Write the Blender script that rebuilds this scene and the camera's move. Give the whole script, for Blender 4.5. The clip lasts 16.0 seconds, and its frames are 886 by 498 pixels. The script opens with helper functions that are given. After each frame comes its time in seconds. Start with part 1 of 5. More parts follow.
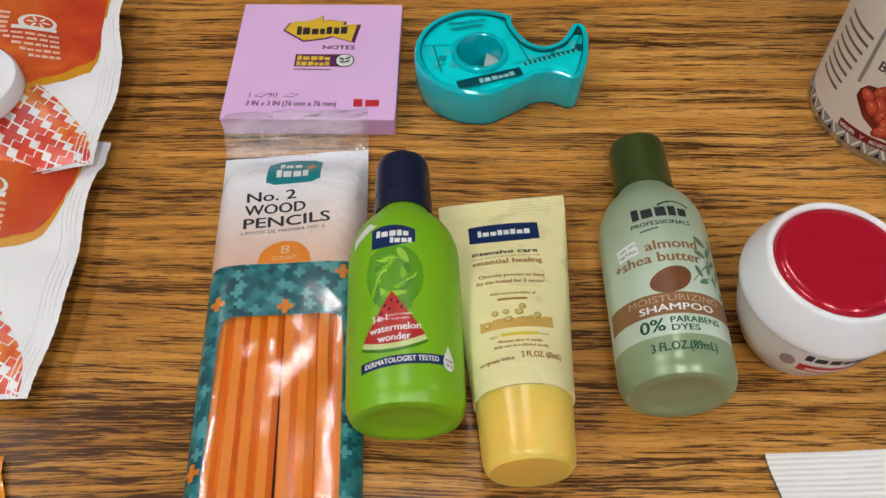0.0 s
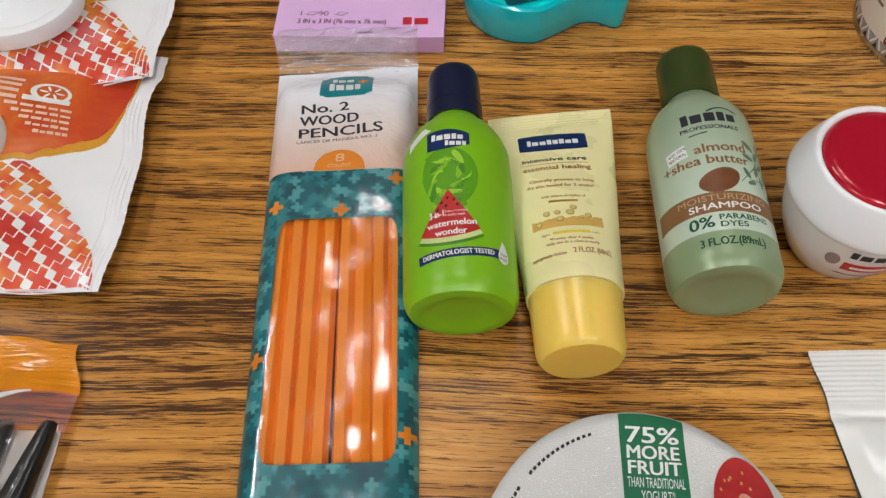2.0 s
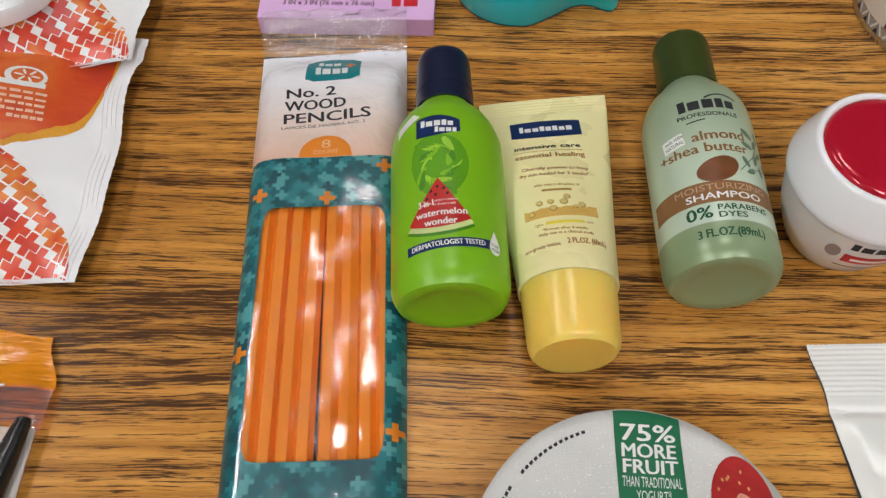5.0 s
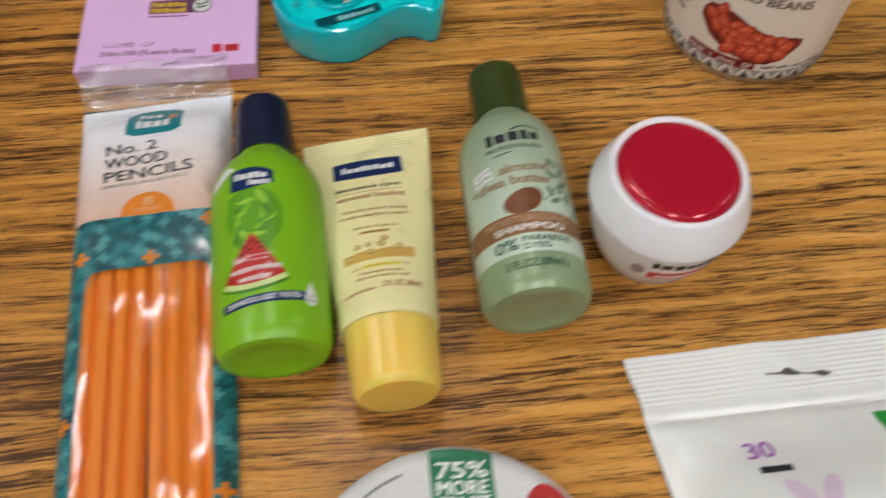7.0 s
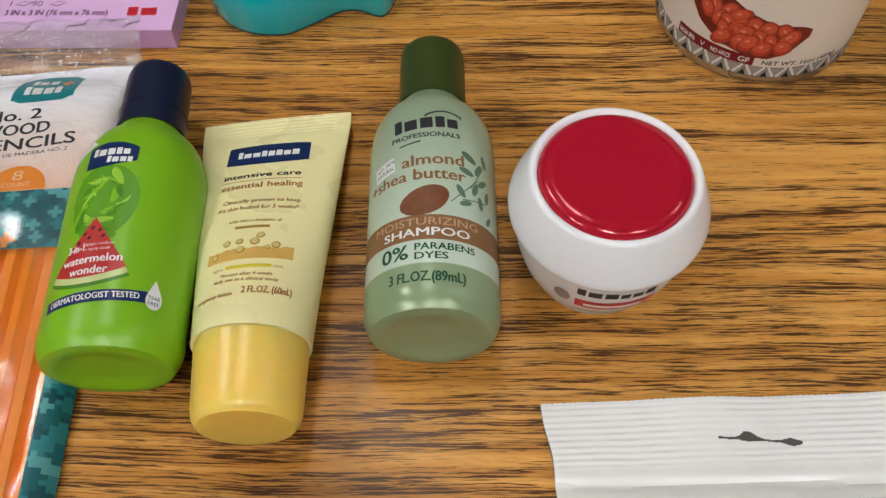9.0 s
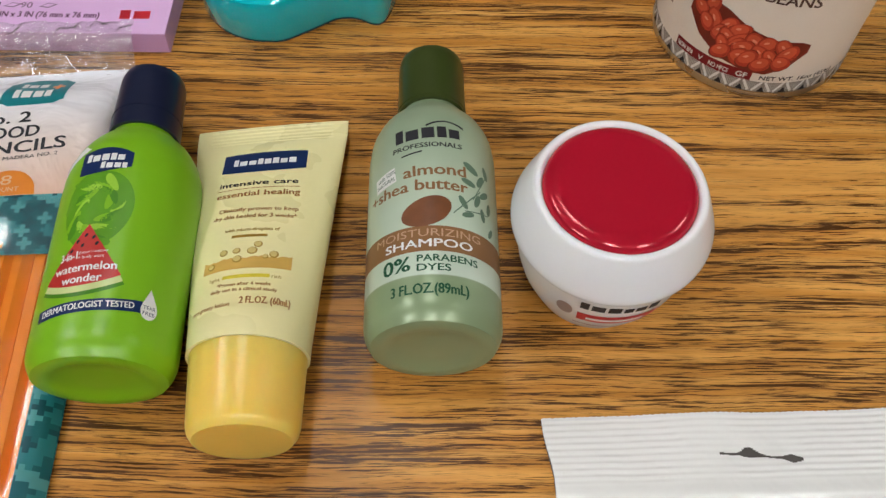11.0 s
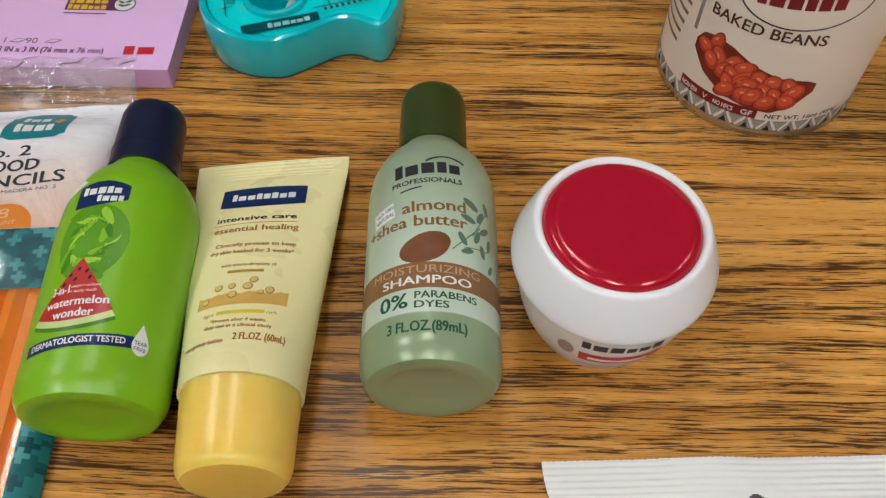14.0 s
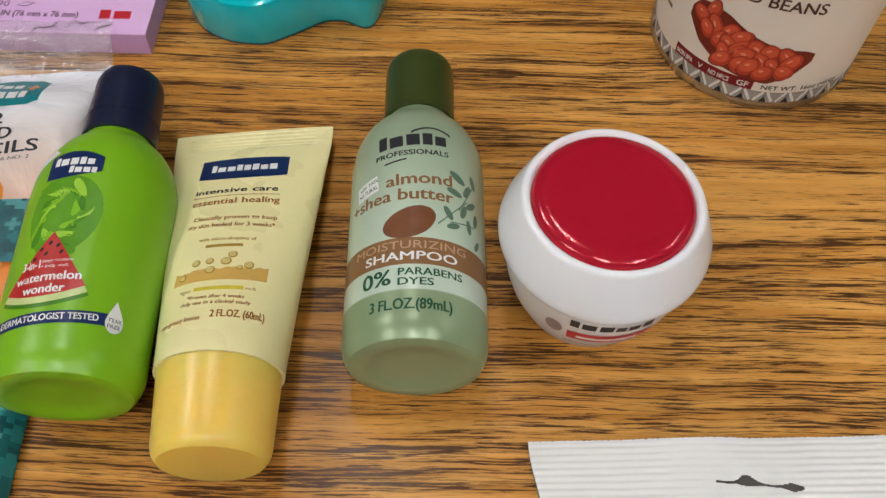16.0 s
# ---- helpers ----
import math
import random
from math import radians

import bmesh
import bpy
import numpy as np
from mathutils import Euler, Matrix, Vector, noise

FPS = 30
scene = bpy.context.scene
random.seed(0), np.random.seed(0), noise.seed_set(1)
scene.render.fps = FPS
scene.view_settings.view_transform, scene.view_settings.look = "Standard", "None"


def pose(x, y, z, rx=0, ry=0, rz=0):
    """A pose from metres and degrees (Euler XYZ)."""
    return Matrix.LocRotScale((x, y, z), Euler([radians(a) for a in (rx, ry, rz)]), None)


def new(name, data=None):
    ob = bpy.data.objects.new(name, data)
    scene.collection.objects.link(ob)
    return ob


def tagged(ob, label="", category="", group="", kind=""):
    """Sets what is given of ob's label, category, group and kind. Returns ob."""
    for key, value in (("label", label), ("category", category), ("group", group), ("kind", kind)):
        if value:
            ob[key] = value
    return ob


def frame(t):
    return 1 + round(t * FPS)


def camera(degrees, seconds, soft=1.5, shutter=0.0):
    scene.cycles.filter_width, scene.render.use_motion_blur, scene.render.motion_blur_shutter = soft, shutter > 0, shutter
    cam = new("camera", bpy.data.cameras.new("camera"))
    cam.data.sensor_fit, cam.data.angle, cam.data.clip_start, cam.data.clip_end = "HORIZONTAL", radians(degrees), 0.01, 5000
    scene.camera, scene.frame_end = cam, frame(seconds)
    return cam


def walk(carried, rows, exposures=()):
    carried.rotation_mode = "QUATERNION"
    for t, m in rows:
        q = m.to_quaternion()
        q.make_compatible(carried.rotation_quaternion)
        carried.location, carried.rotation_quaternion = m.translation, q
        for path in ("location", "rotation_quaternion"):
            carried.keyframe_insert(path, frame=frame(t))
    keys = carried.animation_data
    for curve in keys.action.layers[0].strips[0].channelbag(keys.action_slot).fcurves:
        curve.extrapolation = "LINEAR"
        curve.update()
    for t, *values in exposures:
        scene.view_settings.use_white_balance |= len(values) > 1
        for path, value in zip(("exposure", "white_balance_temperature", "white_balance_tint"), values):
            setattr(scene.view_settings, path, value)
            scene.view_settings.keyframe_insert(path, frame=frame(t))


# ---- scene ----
cam = camera(56.17, 16.0, 1.4, 0.5)
ROWS = [
    (0.0, -0.0000, 0.0000, 0.2731, 34.73, 0.35, 0.88),
    (0.5, -0.0035, -0.0080, 0.2712, 34.16, 0.46, 1.16),
    (1.0, -0.0143, -0.0195, 0.2658, 32.76, 0.62, 2.70),
    (1.5, -0.0109, -0.0212, 0.2639, 31.85, 1.54, 2.38),
    (2.0, -0.0120, -0.0259, 0.2677, 32.66, 1.13, 1.99),
    (2.5, -0.0076, -0.0244, 0.2674, 32.52, 1.40, 1.83),
    (3.0, -0.0058, -0.0215, 0.2634, 32.14, 0.63, 1.17),
    (3.5, -0.0085, -0.0217, 0.2597, 31.77, 1.23, 1.64),
    (4.0, -0.0080, -0.0206, 0.2601, 31.70, 1.34, 2.04),
    (6.3, -0.0186, -0.0176, 0.2628, 31.35, -0.72, 0.77),
    (6.5, -0.0129, -0.0155, 0.2707, 30.48, -0.18, -1.01),
    (7.0, 0.0242, -0.0084, 0.2745, 31.26, -1.35, -5.31),
    (7.2, 0.0511, 0.0001, 0.2754, 30.70, -1.82, -3.58),
    (7.5, 0.0807, 0.0096, 0.2552, 31.01, -2.59, 0.11),
    (8.0, 0.0882, 0.0178, 0.2325, 29.78, 0.26, 0.69),
    (8.5, 0.0804, 0.0167, 0.2274, 31.09, 0.57, 0.69),
    (8.7, 0.0824, 0.0152, 0.2305, 31.65, 0.87, 0.59),
    (10.8, 0.0743, 0.0186, 0.2271, 32.43, -0.65, 0.41),
    (11.0, 0.0749, 0.0177, 0.2282, 32.53, -0.87, 0.28),
    (11.5, 0.0755, 0.0159, 0.2288, 33.78, -1.34, 0.23),
    (12.0, 0.0750, 0.0161, 0.2272, 34.42, -0.85, 1.25),
    (12.5, 0.0764, 0.0174, 0.2280, 35.13, -0.67, 1.40),
    (13.0, 0.0750, 0.0168, 0.2275, 35.99, -0.75, 2.02),
    (13.5, 0.0771, 0.0187, 0.2266, 35.68, -1.26, 1.19),
    (14.0, 0.0776, 0.0191, 0.2239, 35.35, -0.64, 0.97),
    (14.5, 0.0764, 0.0197, 0.2228, 35.21, -1.47, 0.32),
    (15.0, 0.0791, 0.0274, 0.2179, 33.75, -1.58, 0.10),
    (15.5, 0.0781, 0.0265, 0.2186, 33.67, -1.21, 0.61),
    (16.0, 0.0796, 0.0249, 0.2190, 33.15, -1.20, 0.89),
]
walk(cam, [(t, pose(x, y, z, rx, ry, rz)) for t, x, y, z, rx, ry, rz in ROWS])

# ---- world and light: a closed room lit by ceiling panels ----
world = bpy.data.worlds.new("world")
scene.world = world
world.use_nodes = True
world.node_tree.nodes["Background"].inputs[0].default_value = (0.9, 0.93, 1.0, 1)
world.node_tree.nodes["Background"].inputs[1].default_value = 0.05
PANEL_POWER = 40.5
PANEL_COLOUR = (0.97, 0.96, 0.95, 1)
scene.view_settings.exposure = -0.10

# ---- materials ----
def tree(name):
    m = bpy.data.materials.new(name)
    m.use_nodes = True
    t = m.node_tree
    return m, t, t.nodes["Principled BSDF"]


def node(t, kind, **props):
    n = t.nodes.new(kind)
    for k, v in props.items():
        if k == "op":
            n.operation = v
        elif k == "ins":
            for i, x in v.items():
                n.inputs[i].default_value = x
    return n


def maths(t, op, a, b=None, c=None):
    n = t.nodes.new("ShaderNodeMath")
    n.operation = op
    for i, v in enumerate((a, b, c)):
        if v is None:
            continue
        if isinstance(v, (int, float)):
            n.inputs[i].default_value = v
        else:
            t.links.new(v, n.inputs[i])
    return n.outputs[0]


def mixed(t, fac, a, b):
    n = t.nodes.new("ShaderNodeMix")
    n.data_type = "RGBA"
    for i, v in ((0, fac), (6, a), (7, b)):
        if isinstance(v, (tuple, list)):
            n.inputs[i].default_value = (*v[:3], 1)
        elif isinstance(v, (int, float)):
            n.inputs[i].default_value = v
        else:
            t.links.new(v, n.inputs[i])
    return n.outputs[2]


def coords(t, scale=(1, 1, 1), rot=0.0):
    tc = t.nodes.new("ShaderNodeTexCoord")
    mp = t.nodes.new("ShaderNodeMapping")
    mp.inputs["Scale"].default_value = scale
    mp.inputs["Rotation"].default_value = (0, 0, radians(rot))
    t.links.new(tc.outputs["Object"], mp.inputs[0])
    return mp.outputs[0]


def noise_of(t, vec, scale, detail=3.0, rough=0.55, dist=0.0):
    n = t.nodes.new("ShaderNodeTexNoise")
    t.links.new(vec, n.inputs["Vector"])
    n.inputs["Scale"].default_value = scale
    n.inputs["Detail"].default_value = detail
    n.inputs["Roughness"].default_value = rough
    n.inputs["Distortion"].default_value = dist
    return n.outputs["Fac"]


def ramp(t, fac, stops):
    n = t.nodes.new("ShaderNodeValToRGB")
    t.links.new(fac, n.inputs[0])
    e = n.color_ramp.elements
    while len(e) < len(stops):
        e.new(0.5)
    for el, (p, c) in zip(e, stops):
        el.position = p
        el.color = (*c, 1) if len(c) == 3 else c
    return n.outputs[0]


def bumped(t, bsdf, height, strength, distance=0.0003):
    b = t.nodes.new("ShaderNodeBump")
    b.inputs["Strength"].default_value = strength
    b.inputs["Distance"].default_value = distance
    t.links.new(height, b.inputs["Height"])
    t.links.new(b.outputs[0], bsdf.inputs["Normal"])


def plain(name, colour, rough=0.4, metal=0.0, vary=0.06, bump=0.05, grain=900.0, coat=0.0, sss=0.0, trans=0.0):
    """A worked surface: colour that varies broadly and finely, uneven gloss and a faint relief."""
    m, t, b = tree(name)
    v = coords(t)
    broad, fine = noise_of(t, v, 35.0), noise_of(t, v, grain, 2.0)
    dark = tuple(c * (1 - 2 * vary) for c in colour)
    light = tuple(min(1, c * (1 + vary)) for c in colour)
    f = maths(t, "ADD", maths(t, "MULTIPLY", broad, 0.65), maths(t, "MULTIPLY", fine, 0.35))
    t.links.new(mixed(t, f, dark, light), b.inputs["Base Color"])
    t.links.new(maths(t, "ADD", maths(t, "MULTIPLY", broad, 0.12), rough - 0.06), b.inputs["Roughness"])
    b.inputs["Metallic"].default_value = metal
    b.inputs["Coat Weight"].default_value = coat
    b.inputs["Subsurface Weight"].default_value = sss
    b.inputs["Subsurface Radius"].default_value = (0.004, 0.003, 0.002)
    b.inputs["Subsurface Scale"].default_value = 0.5
    b.inputs["Transmission Weight"].default_value = trans
    if bump:
        bumped(t, b, f, bump)
    return m


def clear_film(name, tint=(1, 1, 1), gloss=0.12, body=0.0, wrinkle=0.5, scale=60.0, sheen=1.0):
    """Thin clear plastic: lets light through, with a wrinkled glossy face."""
    m = bpy.data.materials.new(name)
    m.use_nodes = True
    t = m.node_tree
    t.nodes.clear()
    out = t.nodes.new("ShaderNodeOutputMaterial")
    tr, gl, df = t.nodes.new("ShaderNodeBsdfTransparent"), t.nodes.new("ShaderNodeBsdfGlossy"), t.nodes.new("ShaderNodeBsdfDiffuse")
    tr.inputs[0].default_value = (*tint, 1)
    gl.inputs["Roughness"].default_value = gloss
    df.inputs[0].default_value = (0.85, 0.85, 0.85, 1)
    v = coords(t)
    bm_ = t.nodes.new("ShaderNodeBump")
    bm_.inputs["Strength"].default_value = wrinkle
    bm_.inputs["Distance"].default_value = 0.002
    t.links.new(noise_of(t, v, scale, 3.0, 0.5, 0.8), bm_.inputs["Height"])
    t.links.new(bm_.outputs[0], gl.inputs["Normal"])
    fr = t.nodes.new("ShaderNodeLayerWeight")
    gloss_amount = maths(t, "ADD", 0.04, maths(t, "MULTIPLY", maths(t, "POWER", fr.outputs["Facing"], 5.0), 0.9))
    m1, m2 = t.nodes.new("ShaderNodeMixShader"), t.nodes.new("ShaderNodeMixShader")
    m1.inputs[0].default_value = body
    t.links.new(tr.outputs[0], m1.inputs[1])
    t.links.new(df.outputs[0], m1.inputs[2])
    t.links.new(maths(t, "MULTIPLY", gloss_amount, sheen), m2.inputs[0])
    t.links.new(m1.outputs[0], m2.inputs[1])
    t.links.new(gl.outputs[0], m2.inputs[2])
    t.links.new(m2.outputs[0], out.inputs[0])
    return m


def oak():
    """Golden oak laminate, grain along x."""
    m, t, b = tree("oak")
    v = coords(t)
    sep = t.nodes.new("ShaderNodeSeparateXYZ")
    t.links.new(v, sep.inputs[0])
    bend = noise_of(t, coords(t, (4.0, 9.0, 1)), 1.0, 2.0)
    y = maths(t, "ADD", sep.outputs[1], maths(t, "MULTIPLY", maths(t, "SUBTRACT", bend, 0.5), 0.014))
    wob = noise_of(t, coords(t, (34.0, 60.0, 1)), 1.0, 2.0)
    y = maths(t, "ADD", y, maths(t, "MULTIPLY", maths(t, "SUBTRACT", wob, 0.5), 0.0016))

    def streak(sx, sy, off, detail, rough):
        c = t.nodes.new("ShaderNodeCombineXYZ")
        t.links.new(maths(t, "MULTIPLY", sep.outputs[0], sx), c.inputs[0])
        t.links.new(maths(t, "MULTIPLY", y, sy), c.inputs[1])
        c.inputs[2].default_value = off
        return noise_of(t, c.outputs[0], 1.0, detail, rough)

    wide = streak(1.3, 24.0, 2.4, 2.0, 0.5)
    ring = streak(7.0, 240.0, 0.0, 3.0, 0.55)
    line = streak(52.0, 1650.0, 3.7, 3.0, 0.62)
    fleck = streak(75.0, 1900.0, 6.3, 3.0, 0.6)
    pore = streak(110.0, 2700.0, 9.1, 3.0, 0.6)
    soft = streak(9.0, 260.0, 5.2, 4.0, 0.6)
    # Paler towards +x: the table's brighter lit side is painted into the colour.
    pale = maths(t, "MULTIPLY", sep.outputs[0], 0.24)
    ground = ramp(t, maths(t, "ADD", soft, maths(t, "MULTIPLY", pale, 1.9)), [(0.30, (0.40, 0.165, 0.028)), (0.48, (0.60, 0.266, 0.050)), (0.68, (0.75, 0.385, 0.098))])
    near = maths(t, "ADD", maths(t, "MULTIPLY", maths(t, "SUBTRACT", ring, 0.5), 0.58), maths(t, "MULTIPLY", maths(t, "SUBTRACT", wide, 0.5), 0.36))
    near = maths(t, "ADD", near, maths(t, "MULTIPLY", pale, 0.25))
    lmask = ramp(t, maths(t, "ADD", line, near), [(0.41, (1, 1, 1)), (0.435, (0, 0, 0))])
    fmask = ramp(t, maths(t, "ADD", fleck, maths(t, "MULTIPLY", near, 0.5)), [(0.37, (1, 1, 1)), (0.40, (0, 0, 0))])
    halo = ramp(t, maths(t, "ADD", near, 0.5), [(0.38, (1, 1, 1)), (0.54, (0, 0, 0))])
    pmask = ramp(t, maths(t, "ADD", pore, maths(t, "MULTIPLY", near, 0.35)), [(0.38, (1, 1, 1)), (0.45, (0, 0, 0))])
    col = mixed(t, maths(t, "MULTIPLY", halo, 0.34), ground, (0.19, 0.074, 0.015))
    col = mixed(t, maths(t, "MULTIPLY", pmask, 0.36), col, (0.11, 0.044, 0.012))
    col = mixed(t, maths(t, "MULTIPLY", fmask, 0.66), col, (0.10, 0.038, 0.010))
    col = mixed(t, maths(t, "MULTIPLY", lmask, 0.92), col, (0.052, 0.018, 0.007))
    t.links.new(col, b.inputs["Base Color"])
    t.links.new(maths(t, "ADD", 0.22, maths(t, "MULTIPLY", line, 0.16)), b.inputs["Roughness"])
    b.inputs["Specular IOR Level"].default_value = 0.22
    bumped(t, b, maths(t, "SUBTRACT", 1.0, maths(t, "MAXIMUM", lmask, fmask)), 0.35, 0.0003)
    return m


def plus_tiling(name, tones, cell, rot=0.0, rough=0.3):
    """Interlocking plus signs, each in one of a few tones."""
    m, t, b = tree(name)
    v = coords(t, (1 / cell, 1 / cell, 1), rot)
    sep = t.nodes.new("ShaderNodeSeparateXYZ")
    t.links.new(v, sep.inputs[0])
    i, j = (maths(t, "FLOOR", sep.outputs[k]) for k in (0, 1))
    k = maths(t, "FLOORED_MODULO", maths(t, "ADD", i, maths(t, "MULTIPLY", j, 2.0)), 5.0)
    is_ = lambda q: maths(t, "COMPARE", k, float(q), 0.1)
    ci = maths(t, "ADD", maths(t, "SUBTRACT", i, is_(1)), is_(4))
    cj = maths(t, "ADD", maths(t, "SUBTRACT", j, is_(2)), is_(3))
    c = t.nodes.new("ShaderNodeCombineXYZ")
    t.links.new(ci, c.inputs[0])
    t.links.new(cj, c.inputs[1])
    w = t.nodes.new("ShaderNodeTexWhiteNoise")
    w.noise_dimensions = "2D"
    t.links.new(c.outputs[0], w.inputs["Vector"])
    n = t.nodes.new("ShaderNodeValToRGB")
    n.color_ramp.interpolation = "CONSTANT"
    p = maths(t, "FLOORED_MODULO", maths(t, "ROUND", maths(t, "DIVIDE", maths(t, "ADD", ci, maths(t, "MULTIPLY", cj, 2.0)), 5.0)), 2.0)
    t.links.new(maths(t, "ADD", maths(t, "MULTIPLY", p, 0.16), maths(t, "MULTIPLY", w.outputs["Value"], 0.83)), n.inputs[0])
    e = n.color_ramp.elements
    while len(e) < len(tones):
        e.new(0.5)
    for q, (el, col) in enumerate(zip(e, tones)):
        el.position, el.color = q / len(tones), (*col, 1)
    t.links.new(n.outputs[0], b.inputs["Base Color"])
    b.inputs["Roughness"].default_value = rough
    bumped(t, b, noise_of(t, coords(t), 70.0, 3.0, 0.5, 0.6), 0.3, 0.0015)
    return m


def crosses(name, cell, rot):
    """Red and orange plus signs that meet at their corners, with white squares between."""
    m, t, b = tree(name)
    v = coords(t, (1 / cell, 1 / cell, 1), rot)
    warp = t.nodes.new("ShaderNodeVectorMath")
    wn = t.nodes.new("ShaderNodeTexNoise")
    t.links.new(v, wn.inputs["Vector"])
    wn.inputs["Scale"].default_value = 0.5
    warp.operation = "MULTIPLY_ADD"
    t.links.new(wn.outputs["Color"], warp.inputs[0])
    warp.inputs[1].default_value = (0.25, 0.25, 0)
    t.links.new(v, warp.inputs[2])
    sep = t.nodes.new("ShaderNodeSeparateXYZ")
    t.links.new(warp.outputs[0], sep.inputs[0])
    x, y = sep.outputs[0], sep.outputs[1]
    i, j = (maths(t, "FLOOR", q) for q in (x, y))
    k = maths(t, "FLOORED_MODULO", maths(t, "ADD", i, maths(t, "MULTIPLY", j, 2.0)), 6.0)
    is_ = lambda q: maths(t, "COMPARE", k, float(q), 0.1)
    ci = maths(t, "ADD", maths(t, "SUBTRACT", i, is_(1)), is_(5))
    cj = maths(t, "ADD", maths(t, "SUBTRACT", j, is_(2)), is_(4))
    u, w = (maths(t, "ABSOLUTE", maths(t, "SUBTRACT", maths(t, "SUBTRACT", p, q), 0.5)) for p, q in ((x, ci), (y, cj)))
    arm = lambda a, c: maths(t, "MULTIPLY", maths(t, "LESS_THAN", a, 0.47), maths(t, "LESS_THAN", c, 1.38))
    mask = maths(t, "MULTIPLY", maths(t, "MAXIMUM", arm(u, w), arm(w, u)), maths(t, "SUBTRACT", 1.0, is_(3)))
    c = t.nodes.new("ShaderNodeCombineXYZ")
    t.links.new(ci, c.inputs[0])
    t.links.new(cj, c.inputs[1])
    rnd = t.nodes.new("ShaderNodeTexWhiteNoise")
    rnd.noise_dimensions = "2D"
    t.links.new(c.outputs[0], rnd.inputs["Vector"])
    shade = maths(t, "ADD", maths(t, "MULTIPLY", noise_of(t, coords(t), 60.0, 3.0), 0.75), maths(t, "MULTIPLY", rnd.outputs["Value"], 0.25))
    tone = ramp(t, shade, [(0.32, (0.55, 0.028, 0.018)), (0.50, (0.70, 0.065, 0.022)), (0.64, (0.80, 0.26, 0.03))])
    t.links.new(mixed(t, mask, (0.82, 0.80, 0.78), tone), b.inputs["Base Color"])
    b.inputs["Roughness"].default_value = 0.32
    return m


def along(name, stops, axis, length, rough=0.3, metal=0.0, coat=0.0, wave=0.0, bump=0.05):
    """A printed or tinted skin whose colour runs along one axis of the thing."""
    m, t, b = tree(name)
    v = coords(t)
    sep = t.nodes.new("ShaderNodeSeparateXYZ")
    t.links.new(v, sep.inputs[0])
    f = maths(t, "DIVIDE", sep.outputs[axis], length)
    nz = noise_of(t, v, 40.0, 2.0)
    if wave:
        f = maths(t, "ADD", f, maths(t, "MULTIPLY", maths(t, "SUBTRACT", nz, 0.5), wave))
    t.links.new(ramp(t, f, stops), b.inputs["Base Color"])
    t.links.new(maths(t, "ADD", rough - 0.05, maths(t, "MULTIPLY", nz, 0.1)), b.inputs["Roughness"])
    b.inputs["Metallic"].default_value = metal
    b.inputs["Coat Weight"].default_value = coat
    if bump:
        bumped(t, b, noise_of(t, v, 900.0, 2.0), bump)
    return m


OAK = oak()
INK = plain("black_ink", (0.03, 0.03, 0.035), 0.45, vary=0.02, bump=0)
WHITE_INK = plain("white_ink", (0.82, 0.82, 0.80), 0.4, vary=0.02, bump=0)
BROWN_INK = plain("brown_ink", (0.27, 0.135, 0.055), 0.4, vary=0.03, bump=0)
RUST_INK = plain("rust_ink", (0.40, 0.17, 0.045), 0.4, vary=0.03, bump=0)
GOLD_INK = plain("gold_ink", (0.42, 0.25, 0.04), 0.4, vary=0.03, bump=0)
NAVY_INK = plain("navy_ink", (0.012, 0.03, 0.11), 0.3, vary=0.05, bump=0)
RED_INK = plain("red_ink", (0.62, 0.02, 0.035), 0.35, vary=0.06, bump=0)
MAROON_INK = plain("maroon_ink", (0.22, 0.02, 0.025), 0.4, vary=0.05, bump=0)
GREEN_INK = plain("dark_green_ink", (0.02, 0.10, 0.05), 0.4, vary=0.04, bump=0)
for ink in (INK, BROWN_INK, GOLD_INK, NAVY_INK, MAROON_INK, GREEN_INK):
    ink.node_tree.nodes["Principled BSDF"].inputs["Specular IOR Level"].default_value = 0.2
PAPER_WHITE = plain("white_paper", (0.8, 0.8, 0.78), 0.5)

# ---- mesh helpers (lengths in millimetres, turned to metres here) ----
MM = 0.001


def part(name, data, material, parent=None, label="", smooth=True):
    """One mesh object from (verts, faces) in millimetres, under a thing or part."""
    verts, faces = data
    me = bpy.data.meshes.new(name)
    me.from_pydata([(x * MM, y * MM, z * MM) for x, y, z in verts], [], faces)
    bm = bmesh.new()
    bm.from_mesh(me)
    bmesh.ops.recalc_face_normals(bm, faces=bm.faces)
    bm.to_mesh(me)
    bm.free()
    if smooth:
        me.polygons.foreach_set("use_smooth", [True] * len(me.polygons))
        me.set_sharp_from_angle(angle=radians(38))
    me.materials.append(material)
    ob = new(name, me)
    if parent is not None:
        ob.parent = parent
    if label:
        tagged(ob, label)
    return ob


def thing(name, m, label, category, group=""):
    ob = new(name)
    ob.empty_display_size = 0.01
    ob.matrix_world = m
    return tagged(ob, label, category, group)


def at(x, y, z=0.0, rz=0.0):
    return pose(x * MM, y * MM, z * MM, 0, 0, rz)


def loft(rings, cap0=True, cap1=True):
    """Closed rings of equal count, joined; ends capped by a point fan."""
    n, verts, faces = len(rings[0]), [], []
    for r in rings:
        verts += [tuple(p) for p in r]
    for a in range(len(rings) - 1):
        for k in range(n):
            q = (k + 1) % n
            faces.append((a * n + k, a * n + q, (a + 1) * n + q, (a + 1) * n + k))
    for on, a in ((cap0, 0), (cap1, len(rings) - 1)):
        if on:
            c = np.mean(np.array(rings[a]), axis=0)
            verts.append(tuple(c))
            faces += [(len(verts) - 1, a * n + k, a * n + (k + 1) % n) for k in range(n)]
    return verts, faces


